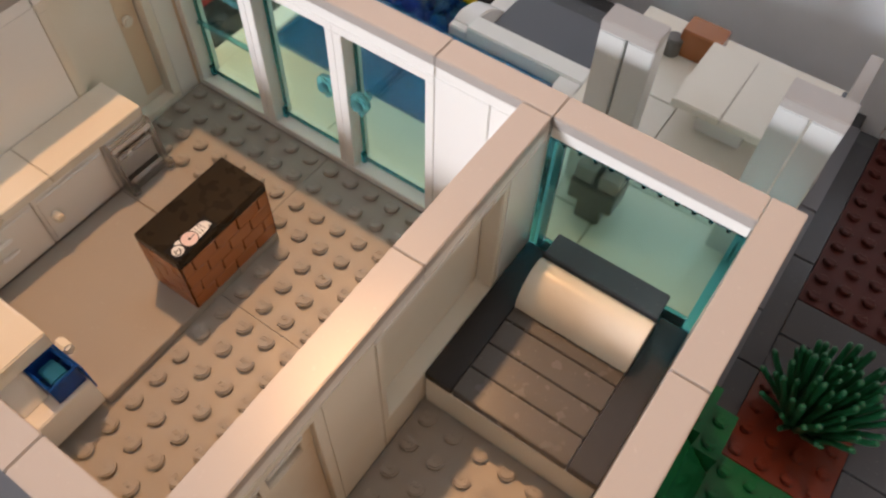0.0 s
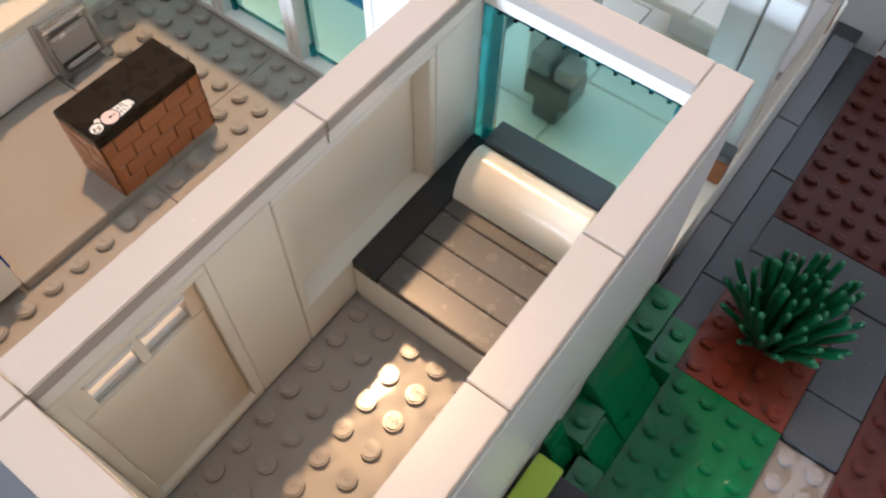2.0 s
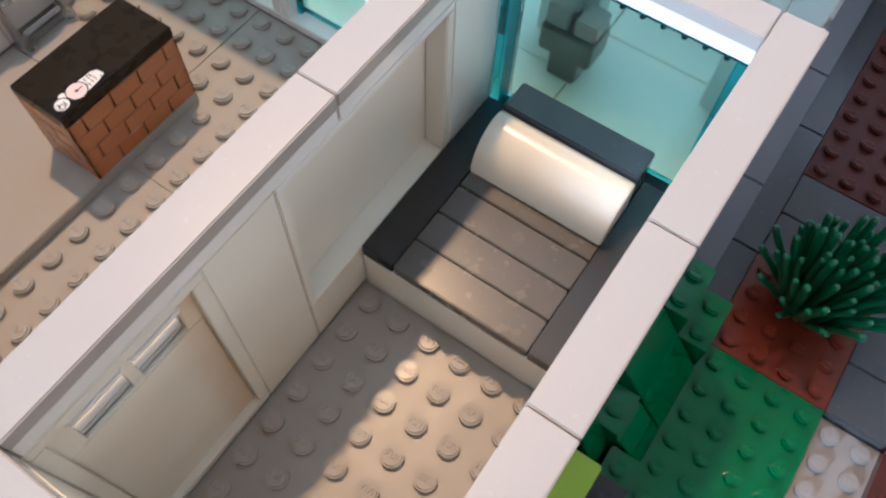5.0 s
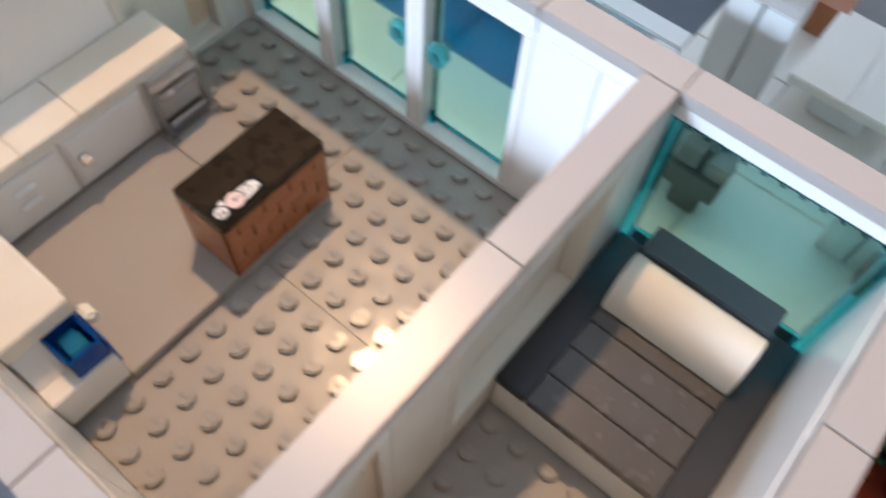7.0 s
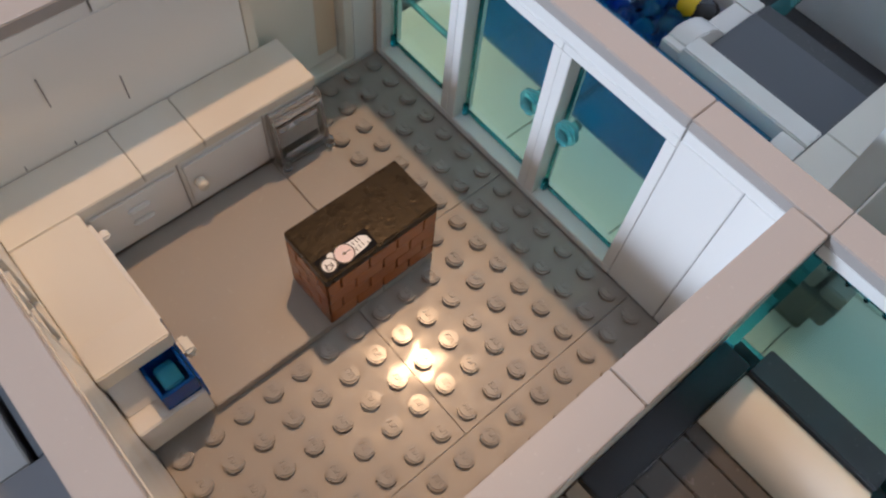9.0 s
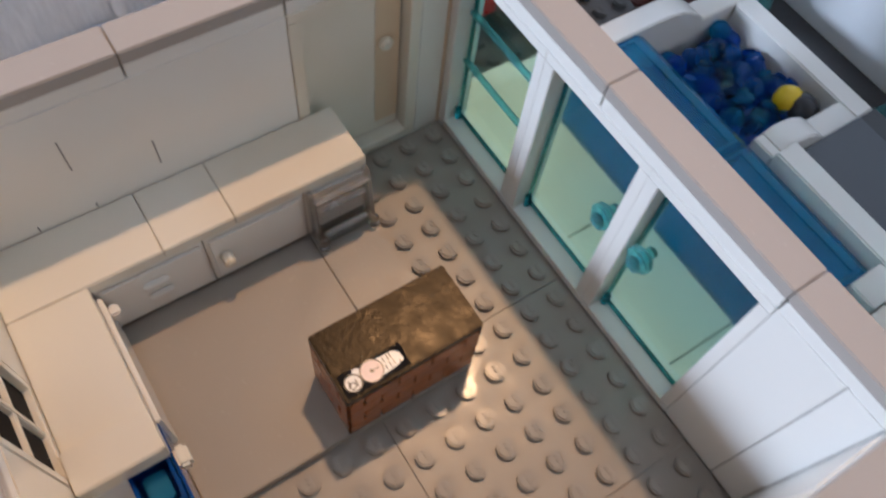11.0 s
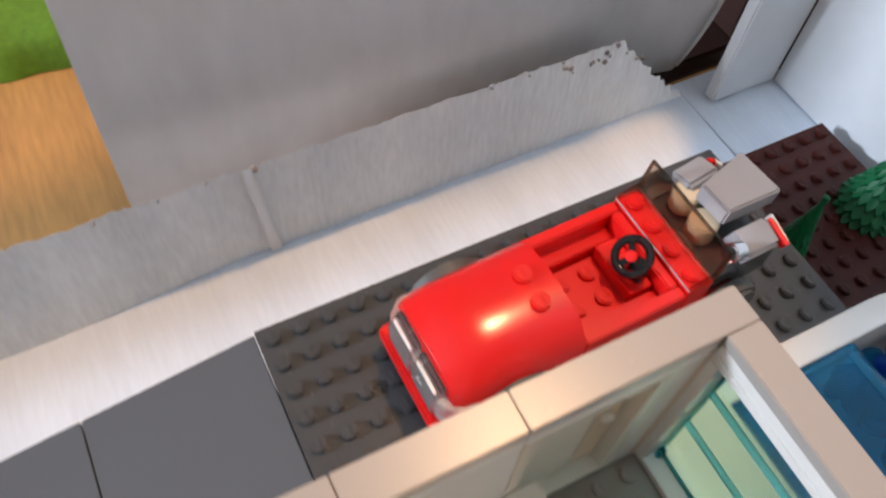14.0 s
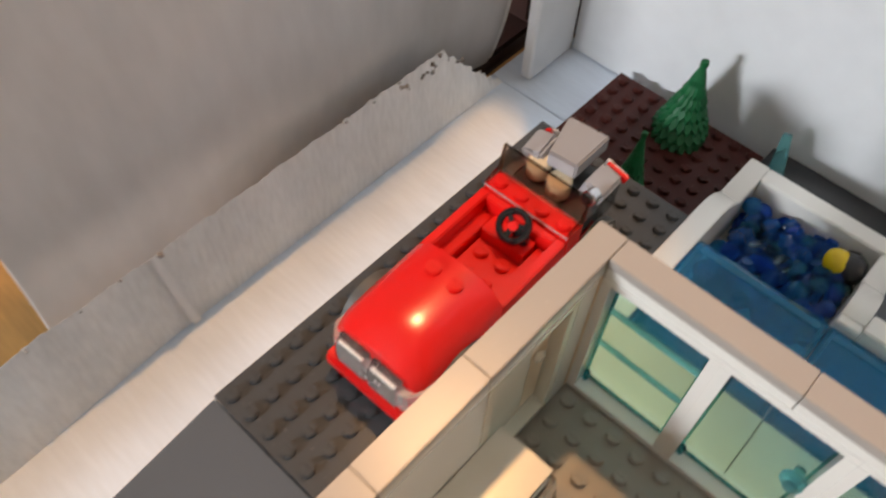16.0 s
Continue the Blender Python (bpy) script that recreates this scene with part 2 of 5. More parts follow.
_rib = add_node(_nt, "ShaderNodeBump", Strength=0.2, Distance=0.0003)
_old = _nt.nodes["Principled BSDF"].inputs["Normal"].links[0].from_socket
_nt.links.new(_nt.nodes["Texture Coordinate"].outputs["Object"], _wave.inputs["Vector"])
_nt.links.new(_wave.outputs["Fac"], _rib.inputs["Height"])
_nt.links.new(_old, _rib.inputs["Normal"])
_nt.links.new(_rib.outputs[0], _nt.nodes["Principled BSDF"].inputs["Normal"])
SHREDS = paper("torn_brown_paper", (0.36, 0.335, 0.315), 120, 0.9, (1, 1, 1), 0.6, 0.4)
FOAM = paper("white_foam_board", (0.76, 0.77, 0.78), 20, 0.6, (1, 1, 1), 0.12, 0.07)
LEATHER = paper("dark_brown_leather", (0.05, 0.022, 0.018), 60, 0.35, (1, 1, 1), 0.4)
TAPE = plastic("clear_tape", (0.86, 0.86, 0.86), 0.18)
WOOD = paper("honey_wood", (0.56, 0.31, 0.11), 9, 0.4, (1.0, 12.0, 1.0), 0.15, 0.3)
TABLE_WOOD = paper("table_wood", (0.50, 0.265, 0.09), 16, 0.4, (1.0, 7.0, 1.0), 0.12, 0.34)
CLOTH = paper("lime_cloth", (0.13, 0.29, 0.02), 90, 0.9, (1, 1, 1), 0.6, 0.3)
PLASTER = paper("room_plaster", (0.68, 0.67, 0.655), 5, 0.9, (1, 1, 1), 0.1, 0.06)


CEILING = paper("white_ceiling_paint", (0.86, 0.85, 0.83), 5, 0.9, (1, 1, 1), 0.1, 0.05)


# ---- mesh helpers ----
WAITING = []  # places of the studs that the next plate carries
STUD_MESHES = {}


def stud_mesh(material):
    if material.name not in STUD_MESHES:
        me = _stud.copy()
        me.materials.append(FLOOR_STUD if material == FLOOR else material)
        me.polygons.foreach_set("use_smooth", [True] * len(me.polygons))
        me.set_sharp_from_angle(angle=radians(40))
        STUD_MESHES[material.name] = me
    return STUD_MESHES[material.name]


def thing(name, label="", category="", group="", kind="", place=(0, 0, 0)):
    ob = new(name)
    ob.empty_display_size = 0.002
    ob.location = at(place)
    return tagged(ob, label, category, group, kind)


def finish(name, bm, material, parent=None, label="", smooth=40):
    me = bpy.data.meshes.new(name)
    bm.to_mesh(me)
    bm.free()
    me.materials.append(material)
    if smooth:
        me.polygons.foreach_set("use_smooth", [True] * len(me.polygons))
        me.set_sharp_from_angle(angle=radians(smooth))
    ob = new(name, me)
    if parent is not None:
        ob.parent = parent
        ob.location = -parent.location if parent.type == "EMPTY" and parent.parent is None else Vector((0, 0, 0))
    while WAITING:
        stud = new("stud", stud_mesh(material))
        stud.parent, stud.location = ob, WAITING.pop()
    if label:
        ob["label"] = label
    return ob


def part(name, bm, material, parent, label=""):
    return finish(name, bm, material, parent, label)


def solid(name, bm, material, label="", category="", group="", kind=""):
    return tagged(finish(name, bm, material), label, category, group, kind)


def merge(bm, other):
    tmp = bpy.data.meshes.new("tmp")
    other.to_mesh(tmp)
    other.free()
    bm.from_mesh(tmp)
    bpy.data.meshes.remove(tmp)
    return bm


def box(x0, x1, y0, y1, z0, z1, bev=0.03, gap=0.012, bm=None, m=None, seg=2):
    """A moulded block between two corners, in studs, with rounded edges and a hair of air round it."""
    b = bmesh.new()
    bmesh.ops.create_cube(b, size=1)
    sx, sy, sz = x1 - x0 - 2 * gap, y1 - y0 - 2 * gap, z1 - z0
    bmesh.ops.transform(b, matrix=Matrix.Translation(at(((x0 + x1) / 2, (y0 + y1) / 2, (z0 + z1) / 2))) @ Matrix.Diagonal((sx * U, sy * U, sz * U, 1)), verts=b.verts)
    if bev:
        bmesh.ops.bevel(b, geom=b.edges[:], offset=min(bev, sx / 3, sy / 3, sz / 3) * U, segments=seg, affect="EDGES", clamp_overlap=True)
    if m is not None:
        bmesh.ops.transform(b, matrix=m, verts=b.verts)
    return b if bm is None else merge(bm, b)


def tube(x, y, z0, z1, r, n=18, bev=0.03, bm=None, r2=None, m=None):
    b = bmesh.new()
    bmesh.ops.create_cone(b, cap_ends=True, segments=n, radius1=r * U, radius2=(r if r2 is None else r2) * U, depth=(z1 - z0) * U)
    bmesh.ops.translate(b, vec=at((x, y, (z0 + z1) / 2)), verts=b.verts)
    if bev:
        rim = [e for e in b.edges if len(e.link_faces) == 2 and any(len(f.verts) > 4 for f in e.link_faces)]
        bmesh.ops.bevel(b, geom=rim, offset=bev * U, segments=2, affect="EDGES", clamp_overlap=True)
    if m is not None:
        bmesh.ops.transform(b, matrix=m, verts=b.verts)
    return b if bm is None else merge(bm, b)


_stud = bpy.data.meshes.new("stud")
_b = tube(0, 0, -0.01, 0.2125, 0.3, 18, 0.05)
for _x, _q in ((-0.135, -12), (-0.045, 14), (0.045, -16), (0.135, 10)):
    box(-0.024, 0.024, -0.085, 0.085, 0.2, 0.229, 0.010, 0.0, bm=_b, seg=1, m=Matrix.Translation((_x * U, 0.02 * U, 0)) @ Matrix.Rotation(radians(_q), 4, "Z"))
bmesh.ops.delete(_b, geom=[f for f in _b.faces if f.normal.z < -0.9], context="FACES")
_b.to_mesh(_stud)
_b.free()


def studs(bm, spots, z):
    b = bmesh.new()
    for x, y in spots:
        n = len(b.verts)
        b.from_mesh(_stud)
        b.verts.ensure_lookup_table()
        bmesh.ops.translate(b, vec=at((x, y, z)), verts=b.verts[n:])
    return merge(bm, b)


def grid(x0, x1, y0, y1, skip=()):
    return [(i + 0.5, j + 0.5) for i in range(math.ceil(x0), math.floor(x1)) for j in range(math.ceil(y0), math.floor(y1))
            if not any(a <= i + 0.5 <= b and c <= j + 0.5 <= d for a, b, c, d in skip)]


def plate(x0, x1, y0, y1, top, skip=(), height=0.4):
    """A studded plate; no studs where something covers them."""
    WAITING.extend(at((x, y, top)) for x, y in grid(x0, x1, y0, y1, skip))
    return box(x0, x1, y0, y1, top - height, top, 0.02, 0.008)


def prism(points, axis, a, b, bev=0.02):
    """A profile in studs drawn out along an axis from a to b. axis x: profile (y, z); y: (x, z); z: (x, y)."""
    bm = bmesh.new()
    place = {"x": lambda p, q: (q, p[0], p[1]), "y": lambda p, q: (p[0], q, p[1]), "z": lambda p, q: (p[0], p[1], q)}[axis]
    one = [bm.verts.new(at(place(p, a))) for p in points]
    two = [bm.verts.new(at(place(p, b))) for p in points]
    bm.faces.new(one)
    bm.faces.new(two[::-1])
    n = len(points)
    for i in range(n):
        bm.faces.new((one[i], two[i], two[(i + 1) % n], one[(i + 1) % n]))
    bmesh.ops.recalc_face_normals(bm, faces=bm.faces[:])
    if bev:
        sharp = [e for e in bm.edges if len(e.link_faces) == 2 and e.calc_face_angle(0) > 0.6]
        bmesh.ops.bevel(bm, geom=sharp, offset=bev * U, segments=2, affect="EDGES", clamp_overlap=True)
    return bm


def ring(x0, x1, z0, z1, w, y0, y1, bars=()):
    """A rectangular frame in the plane of x and z, w wide, between y0 and y1."""
    bm = box(x0, x1, y0, y1, z0, z0 + w, 0.03, 0.0)
    box(x0, x1, y0, y1, z1 - w, z1, 0.03, 0.0, bm)
    box(x0, x0 + w, y0 + 0.003, y1 - 0.003, z0 + w - 0.02, z1 - w + 0.02, 0.02, 0.0, bm)
    box(x1 - w, x1, y0 + 0.003, y1 - 0.003, z0 + w - 0.02, z1 - w + 0.02, 0.02, 0.0, bm)
    for a, b_, c, d in bars:
        box(a, b_, y0 + 0.05, y1 - 0.05, c, d, 0.02, 0.0, bm)
    return bm


TURN = Matrix.Rotation(radians(90), 4, "Z")


# ---- setting: the room round the model ----
def sheet(name, corners, material, thick, label, category="wall"):
    """A slab from four corners in metres, thickened downwards or backwards along its normal."""
    bm = bmesh.new()
    f = bm.faces.new([bm.verts.new(c) for c in corners])
    bm.normal_update()
    ext = bmesh.ops.extrude_face_region(bm, geom=[f])
    n = f.normal.copy()
    bmesh.ops.translate(bm, vec=-n * thick, verts=[v for v in ext["geom"] if isinstance(v, bmesh.types.BMVert)])
    bmesh.ops.recalc_face_normals(bm, faces=bm.faces[:])
    return tagged(finish(name, bm, material), label, category, kind="structure")


RX, RY, RZ0, RZ1 = 2.2, 2.2, -0.80, 1.85
sheet("wall_north", [(-RX, RY, RZ0), (RX, RY, RZ0), (RX, RY, RZ1), (-RX, RY, RZ1)], PLASTER, 0.1, "plain plaster wall of the room")
sheet("wall_east", [(RX, RY, RZ0), (RX, -RY, RZ0), (RX, -RY, RZ1), (RX, RY, RZ1)], PLASTER, 0.1, "plain plaster wall of the room")
sheet("wall_south", [(RX, -RY, RZ0), (-RX, -RY, RZ0), (-RX, -RY, RZ1), (RX, -RY, RZ1)], PLASTER, 0.1, "plain plaster wall of the room")
sheet("wall_west", [(-RX, -RY, RZ0), (-RX, RY, RZ0), (-RX, RY, RZ1), (-RX, -RY, RZ1)], PLASTER, 0.1, "plain plaster wall of the room")
sheet("ceiling", [(-RX, RY, RZ1), (RX, RY, RZ1), (RX, -RY, RZ1), (-RX, -RY, RZ1)], CEILING, 0.1, "plain white ceiling of the room", "ceiling")
floor_room = tagged(new("floor"), "honey-coloured wooden floorboards of the room", "floor", kind="structure")
for i in range(-27, 28):
    bm = bmesh.new()
    for c in range(2):
        x0, x1 = (-2.19, 0.35 * (i % 3) - 0.9) if c == 0 else (0.35 * (i % 3) - 0.898, 2.19)
        b = bmesh.new()
        bmesh.ops.create_cube(b, size=1)
        bmesh.ops.transform(b, matrix=Matrix.Translation(((x0 + x1) / 2, i * 0.08, RZ0 + 0.011)) @ Matrix.Diagonal((x1 - x0, 0.0796, 0.02, 1)), verts=b.verts)
        merge(bm, b)
    finish("floorboard", bm, WOOD, floor_room)

# ---- the cardboard box that holds the model ----
cardboard = thing("cardboard_box", "white-lined cardboard box base with low torn sides and an open flap", "box", kind="structure")
part("box_floor", box(-32.0, 44, -60, 21.0, -6.0, -5.3, 0.08), BOARD, cardboard)
part("back_sheet", box(-32.0, 44, 21.02, 27, -6.0, -5.42, 0.05), BOARD, cardboard, "grey cardboard sheet behind the base")
GROUND = -5.3


bm = bmesh.new()
random.seed(4)
cols = 420
rowsv = []
for i in range(cols + 1):
    y = -60 + 80.9 * i / cols
    jag = random.uniform(-0.10, 0.08) + (random.uniform(0, 0.3) if random.random() < 0.03 else 0)
    high = -0.1 + 0.12 * noise.noise(Vector((y * 0.6, 3, 0)))
    if y > 16.2:
        jag -= random.uniform(0, 0.5)
        high -= (y - 16.2) * 1.1
    high = max(high + jag, GROUND + 0.1)
    bulge = 0.10 * noise.noise(Vector((y * 0.35, 0, 5)))
    f = (high - GROUND) / 5.2
    rowsv.append([bm.verts.new(at(p)) for p in ((-31.05 + 0.06 * max(0, min(8, -2 - y)), y, GROUND), (-31.12 + bulge * f + 0.03 * max(0, min(8, -2 - y)), y, GROUND + 1.7 * f), (-31.25 + bulge * f, y, GROUND + 3.6 * f), (-31.36 + jag * 0.25, y, high), (-31.46 + jag * 0.25, y, high - 0.12), (-31.5, y, GROUND))])
for a, b_ in zip(rowsv, rowsv[1:]):
    for k in range(5):
        bm.faces.new((a[k], b_[k], b_[k + 1], a[k + 1]))
bmesh.ops.recalc_face_normals(bm, faces=bm.faces[:])
part("torn_side", bm, CARDEDGE, cardboard, "torn grey cardboard side")
for i in range(22):
    # scraps of torn paper clinging along the side's edge, thickest at its far end
    y = random.uniform(-12, 16.4) if i < 7 else random.uniform(13.0, 18.6)
    z = (-0.1 if y < 16.2 else -0.1 - (y - 16.2) * 1.1) - (random.uniform(0, 0.15) if i < 7 else random.uniform(0.0, 1.0))
    b = bmesh.new()
    bmesh.ops.create_icosphere(b, subdivisions=1, radius=random.uniform(0.05, 0.15) * U)
    for v in b.verts:
        v.co *= random.uniform(0.5, 1.4)
    bmesh.ops.transform(b, matrix=Matrix.Translation(at((-31.30 - 0.02 * z, y, z))), verts=b.verts)
    part("paper_scrap", b, SHREDS, cardboard, "torn scrap of brown paper")
# the tall outer wall of the box, leaning outwards, folded inwards at its far end
bm = bmesh.new()
plan = [(-32.9, -5.5), (-32.9, 3), (-32.9, 10), (-32.95, 15), (-32.92, 17.0), (-32.75, 17.8), (-32.35, 18.6), (-31.8, 19.8), (-31.45, 21.0), (-31.2, 22.0)]
rowsv = []
for k in range(21):
    h = 66 * (k / 20) ** 1.6
    lean = [0.2 if y < 16 else 0.2 - 0.01 * (y - 16) for _, y in plan]
    rowsv.append([[bm.verts.new(at((x - l_ * (h - 4.9) - 0.022 * max(0, 11 - h) ** 2 - d, y + 0.03 * h * (1 if y < 0 else 0), -5.9 + h))) for (x, y), l_ in zip(plan, lean)] for d in (0.0, 0.4)])
for a, b_ in zip(rowsv, rowsv[1:]):
    for k in range(len(plan) - 1):
        bm.faces.new((a[0][k], a[0][k + 1], b_[0][k + 1], b_[0][k]))
        bm.faces.new((a[1][k], b_[1][k], b_[1][k + 1], a[1][k + 1]))
    for k in (0, -1):
        bm.faces.new((a[0][k], b_[0][k], b_[1][k], a[1][k]))
for r_ in (rowsv[0], rowsv[-1]):
    for k in range(len(plan) - 1):
        bm.faces.new((r_[0][k], r_[0][k + 1], r_[1][k + 1], r_[1][k]))
bmesh.ops.recalc_face_normals(bm, faces=bm.faces[:])
part("flap", bm, FLAP, cardboard, "tall grey-brown cardboard wall leaning outwards")
bm = bmesh.new()
last = None
for i in range(40):
    h = 0.5 + 20.0 * i / 39
    lean = 0.14 * (h - 4.9) + 0.022 * max(0, 11 - h) ** 2
    w = (0.10 + 0.24 * math.sin(math.pi * i / 39)) * random.uniform(0.6, 1.3)
    row = [bm.verts.new(at(p)) for p in ((-31.2 - lean + 0.03, 22.0 - w, -5.9 + h), (-31.13 - lean, 22.06, -5.9 + h), (-31.62 - lean, 22.08, -5.9 + h))]
    if last:
        for k in range(2):
            bm.faces.new((last[k], row[k], row[k + 1], last[k + 1]))
    last = row
part("frayed_edge", bm, PRINT, cardboard, "pale frayed paper edge")
tp = bmesh.new()
for i in range(12):
    f = i / 11
    z = GROUND + 0.05 + 5.2 * f
    y0, w = -0.60 - 0.45 * f, 0.20 + 0.05 * math.sin(i * 1.7)
    x = -31.0 - 0.36 * f + 0.16
    a, b_ = tp.verts.new(at((x, y0 - w, z))), tp.verts.new(at((x, y0 + w, z)))
    if i:
        tp.faces.new((last[0], last[1], b_, a))
    last = (a, b_)
part("tape", tp, TAPE, cardboard, "glossy strip of clear tape")

far_board = thing("backdrop", "white foam board standing behind the pool", "board", kind="structure")
part("board", box(-30.0, 9, 26.0, 27.0, GROUND, 82, 0.05), FOAM, far_board)
part("box_back", box(9.05, 44, 26.0, 26.6, GROUND, 9, 0.05), CARDEDGE, cardboard, "low grey cardboard back side")
post = thing("white_board_post", "narrow white board end leaning in the corner", "board")
part("post", box(-30.7, -30.0, 22.0, 26.0, GROUND, 40, 0.08), FOAM, post)
bench = thing("leather_bench", "dark brown leather bench standing behind the wooden table", "bench")
part("backrest", box(-60, -32.25, 25.5, 30, -5.9, 33, 1.0, seg=4), LEATHER, bench)
part("backrest", box(-32.2, -20, 27.1, 30, -5.9, 46, 0.6, seg=3), LEATHER, bench)
part("cushion", box(-60, -32.8, 19.0, 28.1, -60, -6.0, 0.8, seg=3), LEATHER, bench)
part("seat", box(-60, 46, 28.2, 30, -60, -6.02, 1.0, seg=3), LEATHER, bench)
part("plinth", box(-58, 44, 28.4, 29.8, RZ0 / U + 2.6, -59.9, 0.2), WOOD, bench)
table = thing("wooden_table", "honey-coloured wooden table that carries the cardboard box", "table")
part("tabletop", prism([(-95, -75), (46, -75), (46, 28.1), (-32.7, 28.1), (-32.7, 18.9), (-95, 18.9)], "z", -9.0, -6.02, 0.25), TABLE_WOOD, table)
for x, y in ((-90, -70), (41, -70), (-90, 14), (41, 23)):
    part("leg", box(x - 2.5, x + 2.5, y - 2.5, y + 2.5, RZ0 / U + 2.6, -9.0, 0.3), TABLE_WOOD, table)

cloth = thing("lime_cloth", "crumpled lime green cloth folded on the wooden table", "cloth")
bm = bmesh.new()
bmesh.ops.create_grid(bm, x_segments=60, y_segments=50, size=0.5)
for v in bm.verts:
    x, y = -46.0 - 22 * (0.5 - v.co.x), -16 + 32 * v.co.y
    inward = 22 * (0.5 - v.co.x)
    wave = noise.noise(Vector((x * 0.45, y * 0.30, 2.0))) * 0.5 + noise.noise(Vector((x * 1.3, y * 0.9, 7.0))) * 0.22
    high = 1.7 * (1 - math.exp(-inward * 2.6)) + wave * min(1.0, inward * 0.8)
    edge = 0.25 * noise.noise(Vector((0, y * 0.5, 1.0))) + 0.12 * (y + 7.5) * (1 if inward < 2 else 0)
    v.co = at((x + edge, y, -6.0 + max(0.02, high)))
bmesh.ops.recalc_face_normals(bm, faces=bm.faces[:])
part("fabric", bm, CLOTH, cloth)

# ---- ground plates and podium round the house ----
podium = thing("podium", "raised brick base under the toy house", "base", kind="structure")
part("base_block", box(-16.9, 6.9, -8.9, 9.75, -4.4, -0.42, 0.04), GREY, podium)

ZG = -4.0


def ground_plate(name, x0, x1, y0, y1, top, material, label, skip=(), height=0.5):
    return solid(name, plate(x0, x1, y0, y1, top, skip, height), material, label, "baseplate")


ground_plate("green_plate", 9, 13, 0, 6, ZG, GREEN, "bright green studded plate laid as lawn")
ground_plate("brown_plate", 9, 13, 6, 10, ZG, RUST, "reddish-brown studded plate under the bush")
ground_plate("brown_plate", 15, 23, -2, 13, ZG, RUST_SHADE, "reddish-brown studded plate beside the grey path, darkened by painted shade")
ground_plate("soil_plate", 9, 25, 14, 25, ZG, SOIL, "dark brown studded plate laid as soil")
ground_plate("pale_plate", 13, 23, -10, 6, ZG - 0.4, PALE, "pale grey studded plate beside the lawn")
ground_plate("soil_plate", -26, -17, 16, 25, ZG, SOIL, "dark brown studded plate under the fir tree")
solid("under_plate", box(6.9, 24, -10, 25.5, GROUND, ZG - 0.52, 0.05), DARK, "dark grey base under the garden plates", "baseplate")


def tile_row(name, tiles, z0, z1, material, label, category="tile"):
    for x0, x1, y0, y1 in tiles:
        solid(name, box(x0, x1, y0, y1, z0, z1, 0.035, 0.02), material, label, category, group="path tiles")


tile_row("path_tile", [(8, 9, 10, 16), (8, 9, 16, 24), (8, 9, 6, 10), (9, 13, 10, 12), (9, 15, 12, 14), (13, 15, 6, 8), (13, 15, 8, 12)], ZG - 0.4, ZG, PATHWAY, "smooth dark grey tile of the garden path")
tile_row("ledge_tile", [(7, 8, 7.5, 12), (7, 8, 12, 18), (7, 8, 18, 24)], ZG - 0.4, ZG + 0.8, PAVE, "grey smooth ledge tile along the house")

# ---- the house: walls ----
TOP = 8.0


def wall(name, label):
    return tagged(new(name), label, "wall", kind="structure")


def cap(parent, x0, x1, y0, y1):
    """Flat tile on top of a wall and the thin plate under it."""
    part("plate", box(x0, x1, y0, y1, 7.2, 7.6, 0.015, 0.03), WHITE, parent)
    part("tile", box(x0, x1, y0, y1, 7.6, TOP, 0.03, 0.011), GREY, parent)


def panel(parent, x0, x1, y0, y1, z0=0.0, z1=7.2, material=None, name="panel"):
    return part(name, box(x0, x1, y0, y1, z0, z1, 0.03, 0.012), material or WHITE, parent)


wall_right = wall("wall_right", "white brick wall of the bedroom with grey tiles on top")
for a, b_ in ((-9, -7), (-7, -3), (-3, 1), (1, 7)):
    cap(wall_right, 6, 7, a, b_)
panel(wall_right, 6, 7, -9, 7)
panel(wall_right, 6, 7, -9, 7, -4.0, -0.004)

# Hidden slab added inside the wall to block light leaking through panel gaps.
part("core", box(6.12, 6.88, -8.9, 6.9, -3.9, 7.55, 0.0), WHITE, wall_right)

wall_near = wall("wall_near", "white front wall with grey tiles on top and a four-pane window")
for a, b_ in ((-17, -10), (-10, -4), (-4, 0), (0, 6)):
    cap(wall_near, a, b_, -9, -8)
for a, b_ in ((-17, -16), (-16, -12.2), (-9.4, -4), (-4, 0), (0, 6)):
    panel(wall_near, a, b_, -9, -8, material=CREAM)
# Two more hidden slabs added against light leaks, in the front wall.
part("core", box(-9.3, 5.95, -8.88, -8.12, -3.9, 7.55, 0.0), WHITE, wall_near)
part("core", box(-16.9, -12.3, -8.88, -8.12, -3.9, 7.55, 0.0), WHITE, wall_near)
panel(wall_near, -12.2, -9.4, -9, -8, 0, 3.3, CREAM)
panel(wall_near, -17, 6, -9, -8, -4.0, -0.004)

wall_left = wall("wall_left", "white panel wall of the kitchen with grey tiles on top")
for a, b_ in ((-8, -3), (-3, 1), (1, 7)):
    cap(wall_left, -17, -16, a, b_)
for a, b_, c, d in ((-8, 1, 0, 7.2), (5, 6, 0, 7.2)):
    panel(wall_left, -17, -16, a, b_, c, d)
panel(wall_left, -17, -16, 6, 7)
for y, z0, z1 in ((-5, 5.0, 6.1), (-3, 3.9, 4.85), (-6.4, 3.25, 3.45), (-4.9, 3.25, 3.4)):
    part("joint", box(-16.02, -15.985, y - 0.018, y + 0.018, z0, z1, 0, 0), STONE, wall_left, "short open joint")
# Tan strip laid in for the warm reflection along the corner gap.
part("joint", box(-16.02, -15.975, 5.90, 5.985, 0.01, 7.15, 0, 0), STAIN_SHEEN, wall_left, "thin tan strip for the corner gap and its warm reflection")
panel(wall_left, -17, -16, -8, 7, -4.0, -0.004)

